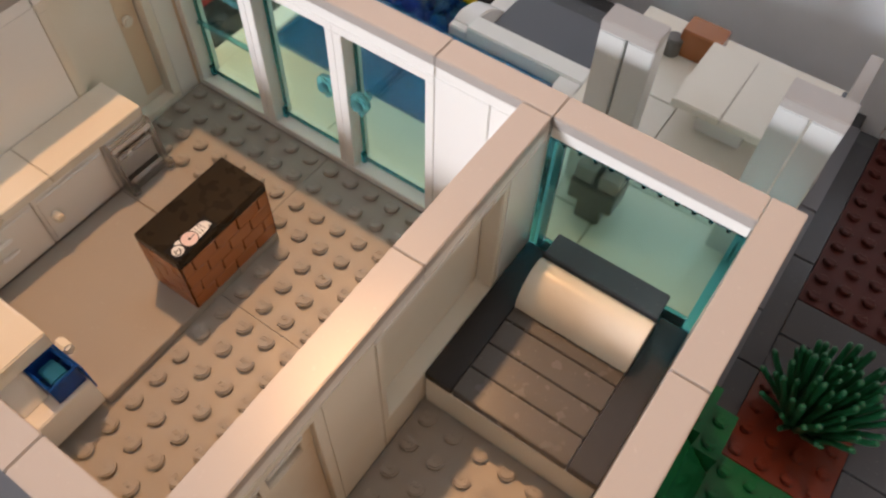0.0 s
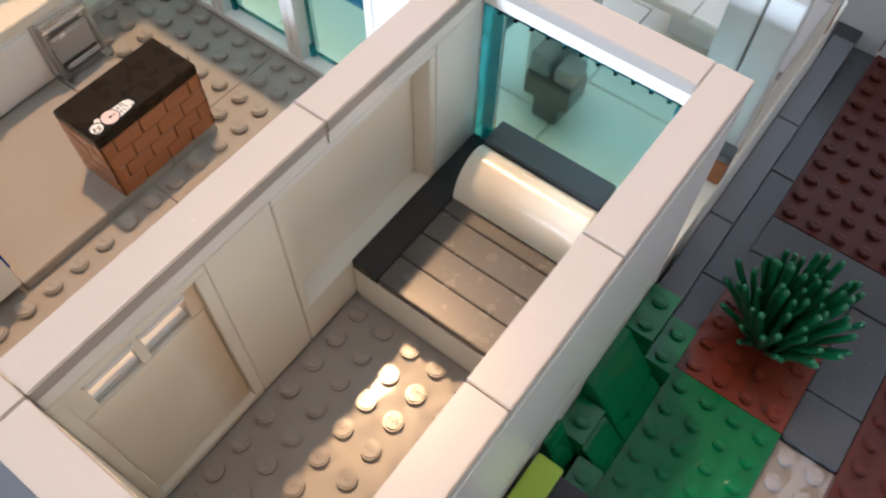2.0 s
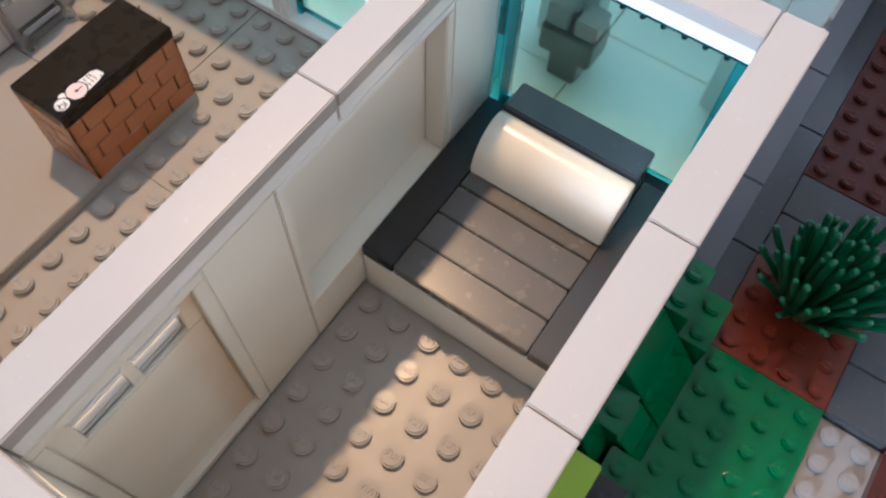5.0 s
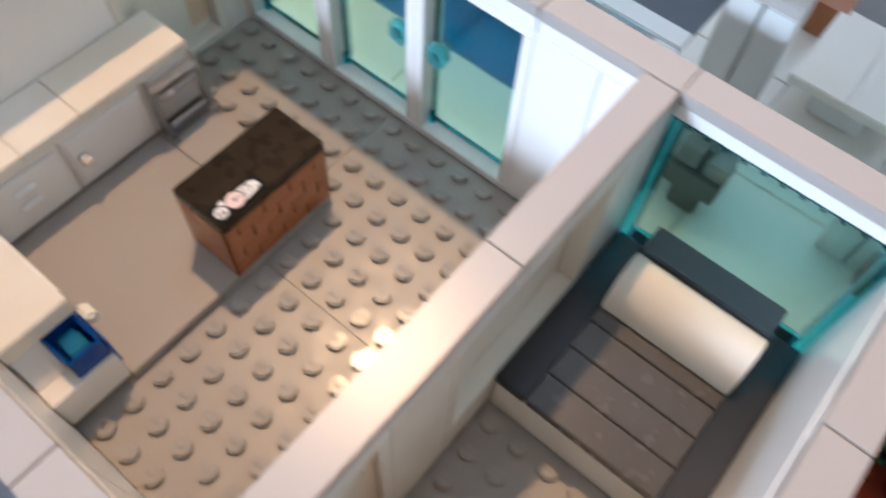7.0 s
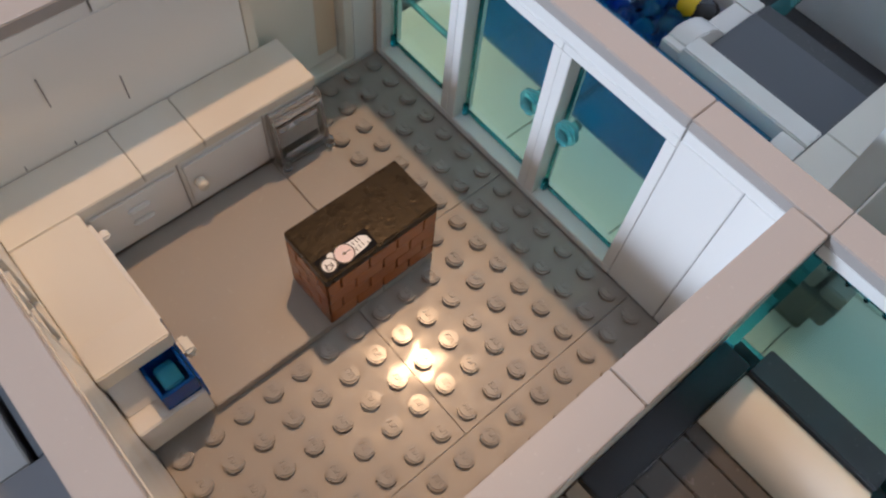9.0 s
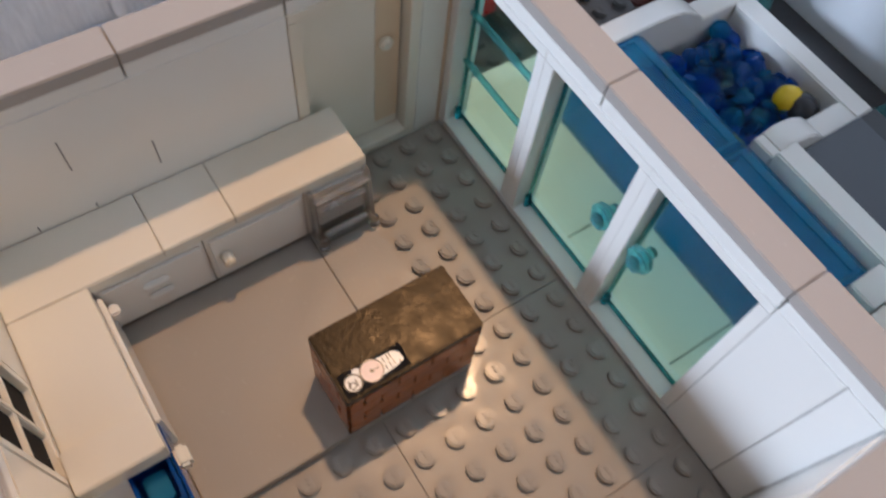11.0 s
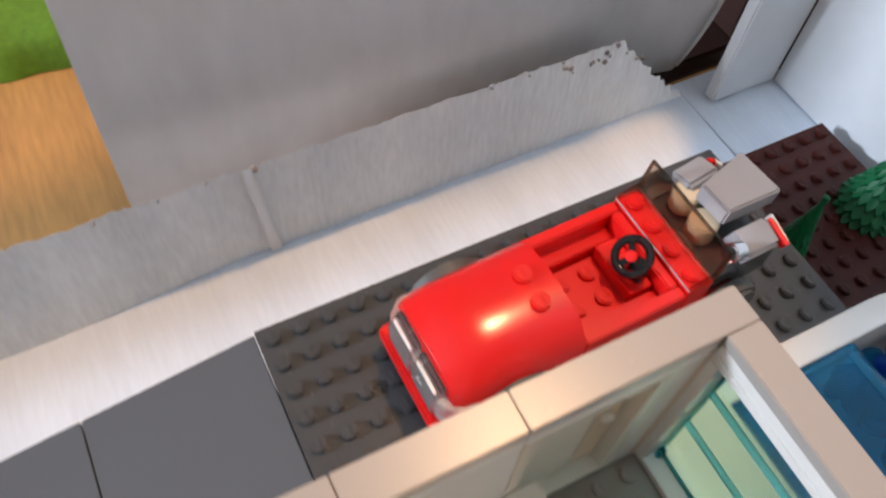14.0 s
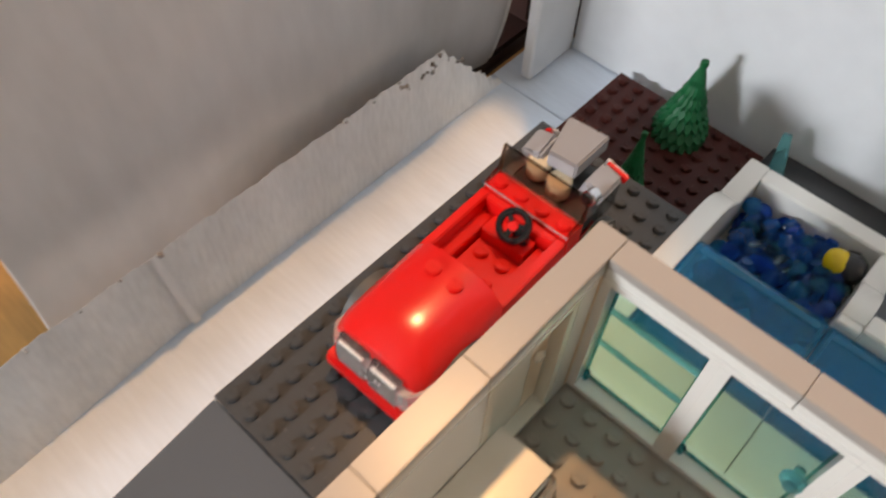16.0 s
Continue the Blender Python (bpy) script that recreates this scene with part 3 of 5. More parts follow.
wall_far = wall("wall_far", "white rear wall with large light blue windows and grey tiles on top")
for a, b_ in ((-16, -10), (-10, -4), (-4, 0), (0, 6)):
    cap(wall_far, a, b_, 6, 7)
panel(wall_far, -4, -2, 6, 7)
panel(wall_far, -2, -1, 6, 7)
panel(wall_far, -1, 0, 6, 7)

wall_mid = wall("wall_middle", "white panel wall between kitchen and bedroom with grey tiles on top")
for a, b_ in ((-8, 0), (0, 6)):
    cap(wall_mid, -1, 0, a, b_)
panel(wall_mid, -1, 0, -4, -2, material=CREAM)
panel(wall_mid, -1, 0, 4, 6)
panel(wall_mid, -1, 0, -2, 4, 0, 1.9, CREAM)
panel(wall_mid, -1, 0, -2, 4, 6.95, 7.2)
part("thin_panel", box(-1, -0.62, -1.99, 4, 1.9, 6.95, 0.02), CREAM, wall_mid)
part("jamb", box(-0.64, 0, -2, -1.72, 1.9, 6.95, 0.03), CREAM, wall_mid)
part("jamb", box(-0.64, 0, 3.72, 4, 1.9, 6.95, 0.03), CREAM, wall_mid)


# ---- doors and windows of the house ----
def turned(bm, x, y):
    """Turns what lies along x at the origin so that it runs along y, facing plus x, and sets it there."""
    bmesh.ops.transform(bm, matrix=Matrix.Translation(at((x, y, 0))) @ TURN, verts=bm.verts)
    return bm


door_left = thing("door_1", "white toy door in its frame, stained tan by age", "door", kind="structure")
part("door_frame", turned(ring(0, 4, 0, 7.2, 0.35, 0.0, 1.0), -16, 1), CREAM, door_left)
leaf = part("door_leaf", turned(box(0.36, 3.64, 0.45, 0.75, 0.36, 6.84, 0.05), -16, 1), CREAM, door_left)
part("hinge_side", turned(box(2.75, 3.58, 0.43, 0.46, 0.8, 6.7, 0.01), -16, 1), STAIN_SHEEN, door_left, "tan-stained door edge")
k = tube(0, 0, 0, 0.24, 0.22, 16, 0.06)
bmesh.ops.transform(k, matrix=Matrix.Translation(at((-16.45, 4.05, 4.4))) @ Matrix.Rotation(radians(90), 4, "Y"), verts=k.verts)
part("door_knob", k, CREAM, leaf)

door_mid = thing("door_2", "cream toy door with two small clear panes", "door", kind="structure")
part("door_frame", turned(ring(0, 4, 0, 7.2, 0.3, 0.0, 1.0), 0, -8), CREAM, door_mid)
bm = box(0.3, 3.7, 0.18, 0.5, 0.3, 5.55, 0.04)
box(0.3, 3.7, 0.18, 0.5, 6.75, 6.9, 0.02, bm=bm)
for a, b_ in ((0.3, 0.75), (1.92, 2.16), (3.32, 3.7)):
    box(a, b_, 0.18, 0.5, 5.55, 6.75, 0.02, 0.0, bm=bm)
leaf = part("door_leaf", turned(bm, 0, -8), STAINED, door_mid, "cream door leaf stained tan along one edge")
for a, b_ in ((0.75, 1.92), (2.16, 3.32)):
    pn = part("pane", turned(box(a, b_, 0.30, 0.4, 5.55, 6.75, 0.01, 0.0), 0, -8), CLEAR, leaf, "clear plastic pane")
    pn.visible_shadow = False
    # White bar standing in for the bright slit of light at the pane's top.
    part("glazing_bead", turned(box(a - 0.04, b_ + 0.04, 0.02, 0.32, 6.60, 6.8, 0.05, 0.0), 0, -8), WHITE, leaf, "white bar for the bright glint above the pane")
    # Ledge added to catch lamplight, for the bright band below the pane.
    part("sill", turned(box(a - 0.03, b_ + 0.03, 0.42, 0.98, 5.3, 5.56, 0.05, 0.0), 0, -8), WHITE, leaf, "white ledge added to catch light below the pane")


def glazed(name, x0, x1, label, bars=(), knob_x=None):
    win = thing(name, label, "window", kind="structure")
    part("window_frame", ring(x0, x1, 0, 7.2, 0.34, 6.0, 7.0), WHITE, win)
    pane = part("pane", box(x0 + 0.36, x1 - 0.36, 6.58, 6.72, 0.40, 6.82, 0.03), AQUA, win, "light blue clear pane")
    rim = box(x0 + 0.345, x0 + 0.43, 6.54, 6.74, 0.36, 6.85, 0.02, 0.0)
    box(x1 - 0.43, x1 - 0.345, 6.54, 6.74, 0.36, 6.85, 0.02, 0.0, bm=rim)
    box(x0 + 0.43, x1 - 0.43, 6.54, 6.74, 0.36, 0.43, 0.02, 0.0, bm=rim)
    box(x0 + 0.43, x1 - 0.43, 6.54, 6.74, 6.76, 6.85, 0.02, 0.0, bm=rim)
    part("pane_rim", rim, AQUA_RIM, win, "teal clear rim of the pane")
    part("hinge_pin", tube(x0 + 0.46, 6.48, 0.36, 0.85, 0.12, 12, 0.03), AQUA_DEEP, win)
    for z in bars:
        part("glazing_bar", box(x0 + 0.36, x1 - 0.36, 6.40, 6.60, z - 0.08, z + 0.08, 0.03), KNOB, win, "light blue clear glazing bar")
    if knob_x is not None:
        h = tube(0, 0, 0.35, 0.62, 0.40, 22, 0.06)
        tube(0, 0, 0.0, 0.36, 0.17, 12, 0.03, bm=h)
        tube(0, 0, 0.62, 0.80, 0.22, 16, 0.05, bm=h)
        box(-0.14, 0.14, -0.62, -0.25, 0.34, 0.58, 0.06, bm=h)
        bmesh.ops.transform(h, matrix=Matrix.Translation(at((knob_x, 6.6, 4.1))) @ Matrix.Rotation(radians(90), 4, "X"), verts=h.verts)
        part("knob", h, KNOB, win, "round light blue clear knob")
    return win


glazed("window_1", -16, -12, "white-framed light blue window with two glazing bars", bars=(3.1, 5.1))
glazed("window_2", -12, -8, "white-framed light blue glass door with a round knob", knob_x=-8.65)
glazed("window_3", -8, -4, "white-framed light blue glass door with a round knob", knob_x=-7.15)

win4 = thing("window_4", "large light blue clear panel behind the bed", "window", kind="structure")
part("pane", box(0.28, 5.72, 6.62, 6.90, 1.5, 7.1, 0.03), AQUA, win4, "light blue clear panel")
bm = box(0.0, 0.3, 6.0, 6.95, 1.2, 7.2, 0.04)
box(5.7, 6.0, 6.0, 6.95, 1.2, 7.2, 0.04, bm=bm)
box(0.28, 5.72, 6.0, 6.9, 1.2, 1.56, 0.04, bm=bm)
part("window_frame", bm, AQUA_DEEP, win4, "deep light blue clear edge")
bm = box(0.28, 5.72, 6.06, 6.3, 7.08, 7.2, 0.02)
for i in range(11):
    tube(0.5 + i * 0.5, 6.07, 7.06, 7.2, 0.07, 10, 0.0, bm=bm)
part("top_rail", bm, AQUA_DEEP, win4)
part("sill_panel", box(0, 6, 6, 7, 0, 1.2, 0.03), WHITE, win4)

win5 = thing("window_5", "white four-pane window with dark panes in the front wall", "window", kind="structure")
bm = ring(-12.2, -9.4, 3.3, 7.2, 0.22, -9.0, -8.0)
box(-10.88, -10.72, -8.28, -8.04, 3.5, 7.0, 0.03, 0.0, bm)
box(-12.0, -9.6, -8.27, -8.05, 5.15, 5.31, 0.03, 0.0, bm)
part("window_frame", bm, CREAM, win5)
for a, b_ in ((-11.98, -10.88), (-10.72, -9.62)):
    for c, d in ((3.52, 5.15), (5.31, 6.98)):
        part("pane", box(a, b_, -8.24, -8.14, c, d, 0.02), MATT, win5, "glossy black pane")

# ---- floors of the house ----
house_floor = tagged(new("floor_house"), "grey studded plates with smooth tiles in the kitchen", "floor", kind="structure")
COVERED = [(-16, -13.9, -8, 2), (-14, -8, -6, 2), (-16, -8, -8, -6)]
for x0, x1, y0, y1 in ((-16, -9, -8, -1), (-16, -9, -1, 6), (-9, -3, -1, 6), (-9, -3, -8, -1), (-3, -1, -8, 6)):
    part("plate", plate(x0, x1, y0, y1, 0.0, COVERED), FLOOR, house_floor)
part("plate", plate(0, 6, -8, 0, 0.0), FLOOR, house_floor)
part("plate", box(0, 6, 0, 6, -0.4, 0.0), FLOOR, house_floor)
part("floor_tile", box(-14, -8, -6, 0, 0.003, 0.4, 0.03), FLOOR, house_floor)
part("floor_tile", box(-14, -8, 0, 2, 0.003, 0.4, 0.03), FLOOR, house_floor)
part("mould_mark", tube(-11.02, -2.87, 0.39, 0.408, 0.17, 18, 0.0), FLOOR, house_floor)

# ---- kitchen ----
def cabinet(x0, x1, y0, y1, front, label, handle="", hinge=False):
    """A white cabinet unit; front: +x or +y side with a door panel."""
    c = thing("kitchen_cabinet", label, "cabinet", group="kitchen cabinets")
    part("body", box(x0, x1, y0, y1, 0.4, 2.8, 0.03), WHITE, c)
    if front == "x":
        d = part("door", box(x1, x1 + 0.08, y0 + 0.12, y1 - 0.12, 0.62, 2.62, 0.03, 0.0), WHITE, c)
        if handle == "bars":
            for z in (2.05, 1.45):
                part("handle", box(x1 + 0.08, x1 + 0.26, (y0 + y1) / 2 - 0.35, (y0 + y1) / 2 + 0.35, z, z + 0.14, 0.05, 0.0), WHITE, d)
        if handle == "knob":
            h = tube(0, 0, 0, 0.4, 0.17, 14, 0.04)
            bmesh.ops.transform(h, matrix=Matrix.Translation(at((x1 + 0.1, y0 + 0.45, 1.75))) @ Matrix.Rotation(radians(90), 4, "Y"), verts=h.verts)
            part("handle", h, CREAM, d)
    else:
        d = part("door", box(x0 + 0.12, x1 - 0.12, y1, y1 + 0.14, 0.62, 2.62, 0.04, 0.0), WHITE, c)
        h = box(x0 + 0.25, x0 + 0.6, y1 + 0.12, y1 + 0.4, 1.9, 2.3, 0.06, 0.0)
        part("handle", h, WHITE, d)
    return c


cabinet(-16, -14, -8, -6, "x", "white kitchen cabinet in the corner under the worktop")
cabinet(-16, -14, -6, -3, "x", "white kitchen cabinet with two bar handles", "bars")
cabinet(-16, -14, -3, 0, "x", "white kitchen cabinet with a round knob", "knob")
cabinet(-16, -14, 0, 2, "x", "white kitchen cabinet behind the clear oven")
cabinet(-14, -10, -8, -6, "y", "white kitchen cabinet below the window")
worktop = thing("worktop", "smooth cream tiled worktop on the kitchen cabinets", "worktop")
for x0, x1, y0, y1 in ((-16, -13.95, -8, -4), (-16, -13.95, -4, -2), (-16, -13.95, -2, 2), (-13.95, -10.1, -8, -6)):
    part("tile", box(x0, x1, y0, y1, 2.8, 3.2, 0.03, 0.008), CREAM, worktop)

oven = thing("clear_oven", "small clear grey plastic oven front leaning on the cabinet", "oven", place=(-13.75, 1.05, 0.4))
LEAN = Matrix.Translation(at((0.05, 0, 0))) @ Matrix.Rotation(radians(-9), 4, "Y")


def leaned(bm):
    bmesh.ops.transform(bm, matrix=Matrix.Translation(at((-13.75, 1.05, 0.4))) @ LEAN, verts=bm.verts)
    return bm


bm = box(-0.22, 0.34, -0.98, -0.82, 0.0, 2.35, 0.06)
box(-0.22, 0.34, 0.82, 0.98, 0.0, 2.35, 0.06, bm=bm)
box(-0.22, 0.34, -0.84, 0.84, 0.02, 0.2, 0.06, bm=bm)
box(0.24, 0.36, -0.84, 0.84, 2.2, 2.36, 0.05, bm=bm)
box(-0.22, -0.12, -0.84, 0.84, 2.2, 2.36, 0.05, bm=bm)
part("frame", leaned(bm), HAZE, oven, "clear plastic frame")
part("glass", leaned(box(0.10, 0.20, -0.82, 0.82, 0.2, 1.70, 0.02)), CLEAR, oven, "clear glass")
part("back_plate", leaned(box(-0.20, -0.14, -0.82, 0.82, 0.2, 2.2, 0.02)), STOOL, oven, "dark grey back")
part("slot", leaned(box(-0.12, 0.2, -0.66, 0.66, 1.72, 1.92, 0.03)), STOOL, oven)
part("rail", leaned(box(0.2, 0.44, -0.9, 0.9, 1.98, 2.1, 0.05)), FROST, oven)
part("rail", leaned(box(0.2, 0.40, -0.74, 0.74, 1.56, 1.66, 0.04)), FROST, oven)
part("rail", leaned(box(0.2, 0.40, -0.72, 0.72, 0.42, 0.54, 0.05)), FROST, oven)
for y in (-0.85, 0.85):
    part("foot", leaned(tube(0.4, y, 0.0, 0.35, 0.17, 12, 0.04)), CLEAR, oven)

sink = thing("sink_unit", "white sink unit with a dark blue clear basin", "sink")
part("base", box(-10, -8, -8, -6, 0.4, 1.85, 0.04), WHITE, sink)
part("lid", prism([(-10.16, 3.206), (-10.16, 3.66), (-9.12, 3.58), (-9.12, 2.9), (-10.0, 2.9), (-10.0, 3.206)], "y", -7.98, -5.96, 0.04), CREAM, sink, "raised cream sloping cover")
part("back", box(-10.0, -9.3, -8, -6, 1.85, 2.9, 0.04), WHITE, sink)
part("slope", prism([(-9.3, 1.85), (-9.3, 2.75), (-9.05, 2.45), (-8.6, 1.85)], "y", -7.95, -7.06, 0.03), WHITE, sink)
bm = box(-9.30, -8.12, -7.04, -6.05, 1.853, 1.95, 0.02, 0.0)
box(-9.30, -9.21, -7.04, -6.05, 1.95, 2.74, 0.02, 0.0, bm=bm)
box(-8.21, -8.12, -7.04, -6.05, 1.95, 2.74, 0.02, 0.0, bm=bm)
box(-9.21, -8.21, -7.04, -6.95, 1.95, 2.74, 0.02, 0.0, bm=bm)
box(-9.21, -8.21, -6.14, -6.05, 1.95, 2.74, 0.02, 0.0, bm=bm)
part("basin", bm, LAGOON, sink, "dark blue clear basin")
part("water", box(-9.08, -8.34, -6.82, -6.27, 1.951, 2.56, 0.05, 0.0), POOL_RIB, sink, "lighter teal-blue inner block")
part("splash_plate", box(-10.1, -8.04, -6.02, -5.95, 1.3, 2.64, 0.02, 0.0), LAGOON, sink, "dark blue clear upright plate")
part("handle", box(-9.35, -8.8, -5.95, -5.62, 2.3, 2.75, 0.08, 0.0), CREAM, sink)

island = thing("kitchen_island", "brown brick kitchen island with a glossy black top", "island")
part("core", box(-9.9, -8.1, -1.9, 1.9, 0.403, 2.79, 0.0), BRICK_SHADE, island)
random.seed(2)
for course in range(4):
    z0, z1 = 0.4 + course * 0.6, 0.4 + course * 0.6 + 0.58
    off = 0.5 if course % 2 else 0.0
    edges = [-2.0] + [v for v in (-1 - off, 0 - off, 1 - off, 2 - off) if -1.9 < v < 1.9] + [2.0]
    for a, b_ in zip(edges, edges[1:]):
        for x0, x1 in ((-8.13, -8.0), (-10.0, -9.87)):
            part("brick", box(x0, x1, a, b_, z0, z1, 0.03, 0.015, seg=1), BRICK, island)
    ex = [-10.0, -9.0 - off + 0.001, -8.0] if not off else [-10.0, -9.5, -8.5, -8.0]
    for a, b_ in zip(ex, ex[1:]):
        for y0, y1 in ((-2.0, -1.87), (1.87, 2.0)):
            part("brick", box(a, b_, y0, y1, z0, z1, 0.03, 0.015, seg=1), BRICK, island)
part("top", box(-10, -8, -2, 2, 2.8, 3.2, 0.035), WORN_BLACK, island, "glossy black tile top")

gauge = thing("printed_label", "white printed gauge sticker on a black patch of the island top", "sticker")
part("backing", prism([(-8.70, -1.90), (-8.06, -1.92), (-8.06, -0.16), (-8.70, -0.14)], "z", 3.201, 3.206, 0), MATT, gauge, "dull black backing")
part("paper", prism([(-8.62, -0.86), (-8.60, -0.40), (-8.50, -0.26), (-8.27, -0.24), (-8.20, -0.46), (-8.16, -0.90)], "z", 3.206, 3.214, 0), PRINT, gauge)


def disc(x, y, r, z0, z1, n=26):
    return prism([(x + r * math.cos(q), y + r * math.sin(q)) for q in np.linspace(0, 2 * math.pi, n, endpoint=False)], "z", z0, z1, 0)


part("paper", disc(-8.36, -1.62, 0.23, 3.206, 3.215), PRINT, gauge)
part("paper", disc(-8.55, -1.42, 0.12, 3.206, 3.2145), PRINT, gauge)
part("dial", disc(-8.40, -1.08, 0.30, 3.206, 3.217), DIAL, gauge, "pink printed dial")


def hoop(x, y, r, z, w=0.035, n=28):
    b = bmesh.new()
    a = [b.verts.new(at((x + (r - w) * math.cos(q), y + (r - w) * math.sin(q), z))) for q in np.linspace(0, 2 * math.pi, n, endpoint=False)]
    c = [b.verts.new(at((x + r * math.cos(q), y + r * math.sin(q), z))) for q in np.linspace(0, 2 * math.pi, n, endpoint=False)]
    for i in range(n):
        b.faces.new((a[i], c[i], c[(i + 1) % n], a[(i + 1) % n]))
    return b


part("dial_ring", hoop(-8.40, -1.08, 0.31, 3.219, 0.035), BLACK, gauge, "black printed dial ring")
part("dial_hub", hoop(-8.40, -1.08, 0.05, 3.219, 0.045), BLACK, gauge)
part("small_ring", hoop(-8.36, -1.62, 0.24, 3.219, 0.04), BLACK, gauge)
part("small_ring", hoop(-8.30, -1.66, 0.10, 3.219, 0.03), BLACK, gauge)
for x0, x1, y0, y1 in ((-8.415, -8.385, -1.08, -0.87), (-8.42, -8.24, -1.55, -1.52), (-8.46, -8.30, -1.72, -1.69), (-8.58, -8.44, -0.52, -0.49), (-8.58, -8.44, -0.60, -0.57), (-8.40, -8.26, -0.50, -0.475), (-8.38, -8.25, -0.62, -0.595), (-8.56, -8.44, -0.72, -0.69), (-8.36, -8.24, -0.74, -0.71), (-8.30, -8.22, -0.36, -0.33)):
    part("print_bar", box(x0, x1, y0, y1, 3.2165, 3.2185, 0, 0), BLACK, gauge)

# ---- bedroom ----
bed = thing("bed", "toy bed with dark planks on a white base", "bed")
part("base", box(0.02, 5.98, 0.0, 5.98, 0.003, 1.6, 0.03), CREAM, bed)
part("side_tile", box(0, 1, 0, 6, 1.6, 2.0, 0.03), BLACK, bed)
part("side_tile", box(5, 6, 0, 6, 1.6, 2.0, 0.03), BLACK, bed)
for i in range(6):
    part("plank", box(1, 5, i, i + 1, 1.6, 2.0, 0.03, 0.02), PLANK, bed)
part("headboard", box(1, 5, 5, 6, 2.003, 3.3, 0.04), DARK, bed)
pillow = thing("pillow", "white curved bolster pillow on the bed", "pillow")
prof = [(3.50, 2.02), (4.98, 2.02), (4.98, 3.14), (4.8, 3.26), (4.5, 3.29), (4.22, 3.22), (3.94, 3.04), (3.74, 2.8), (3.60, 2.5), (3.52, 2.2)]
part("cushion", prism(prof, "x", 1.0, 5.0, 0.04), CREAM, pillow)

# ---- driveway and car ----
drive = ground_plate("driveway_plate", -25, -17, -3, 16, -0.4, DARK, "dark grey studded driveway plate under the red car")
part("under_stack", box(-24.95, -17.05, -2.95, 15.95, GROUND, -0.91, 0.04), DARK, drive)
ramp = thing("driveway_ramp", "smooth dark grey ramp leading up to the driveway", "ramp")
for i in range(3):
    y1 = -3 - 6 * i
    z1 = -0.62 - 1.05 * i
    part("ramp_tile", prism([(y1 - 0.02, z1 - 0.45), (y1 - 0.02, z1), (y1 - 5.98, z1 - 1.05), (y1 - 5.98, z1 - 1.5)], "x", -25, -17.05, 0.03), SLATE, ramp)
part("support", prism([(-3.1, GROUND), (-3.1, -1.2), (-20.9, -4.3), (-20.9, GROUND)], "x", -24.9, -17.1, 0.02), DARK, ramp)

CX0, CX1 = -23.0, -19.0
CZ = -0.4
car = thing("red_car", "glossy red open toy car with clear rear lights", "car")
body = part("chassis", box(CX0, CX1, 0.8, 12.0, CZ + 0.75, CZ + 1.5, 0.05), RED, car)
# domed rear deck: cross-sections from tail to cockpit as (y, half width at the shoulder, shoulder z, top z)
bm = bmesh.new()
secs = [(1.28, 1.80, 2.78, 3.46), (1.6, 1.92, 2.86, 3.61), (2.0, 2.0, 2.92, 3.74), (2.4, 2.0, 2.96, 3.83), (2.8, 2.0, 2.99, 3.875), (3.2, 2.0, 3.01, 3.893), (3.8, 2.0, 3.02, 3.899), (4.6, 2.0, 3.04, 3.90), (5.6, 2.0, 3.08, 3.90)]
rings = []
for y, hw, zs, zt in secs:
    top = min(hw, 1.45)
    pr = [(-2.0, 1.5), (-hw, zs)] + [(top * q, zt + 0.04 - 0.1 * (top * q) ** 2) for q in (-1, -0.6, -0.2, 0.2, 0.6, 1)] + [(hw, zs), (2.0, 1.5)]
    rings.append([bm.verts.new(at((-21 + x, y, CZ + z))) for x, z in pr])
for a, b_ in zip(rings, rings[1:]):
    for k in range(9):
        bm.faces.new((a[k], a[k + 1], b_[k + 1], b_[k]))
bm.faces.new(rings[0])
bm.faces.new(rings[-1][::-1])
bmesh.ops.recalc_face_normals(bm, faces=bm.faces[:])
bmesh.ops.bevel(bm, geom=[e for e in bm.edges if len(e.link_faces) == 2 and e.calc_face_angle(0) > 0.55], offset=0.04 * U, segments=2, affect="EDGES", clamp_overlap=True)
part("rear_deck", bm, RED, car)
part("bumper", box(CX0 - 0.02, CX1 + 0.02, 0.72, 1.3, CZ + 0.8, CZ + 1.3, 0.06), RED, car)
outer = [(-2.06, 2.0), (-2.08, 1.45), (-1.62, 0.95), (1.62, 0.95), (2.08, 1.45), (2.06, 2.0)]
inner = [(1.9, 2.0), (1.9, 1.6), (1.5, 1.26), (-1.5, 1.26), (-1.9, 1.6), (-1.9, 2.0)]
bm = prism([(-21 + x, y) for x, y in outer + inner], "z", CZ + 1.52, CZ + 2.75, 0.06)
part("rear_light", bm, FROST, car, "clear plastic light strip")
for a, b_ in ((-22.45, -21.15), (-20.95, -19.65)):
    part("light_block", prism([(0.86, CZ + 1.54), (1.28, CZ + 1.54), (1.27, CZ + 3.1), (1.12, CZ + 3.1), (0.80, CZ + 2.5)], "x", a, b_, 0.03), CLEAR, car, "clear wedge light")
    part("light_bar", box(a + 0.08, b_ - 0.08, 0.92, 1.06, CZ + 2.78, CZ + 2.92, 0.03), PRINT, car, "white light bar")
bm = bmesh.new()
studs(bm, [(-21.5, 4.75), (-20.5, 4.75)], CZ + 3.88)
part("deck_stud", bm, RED, car)
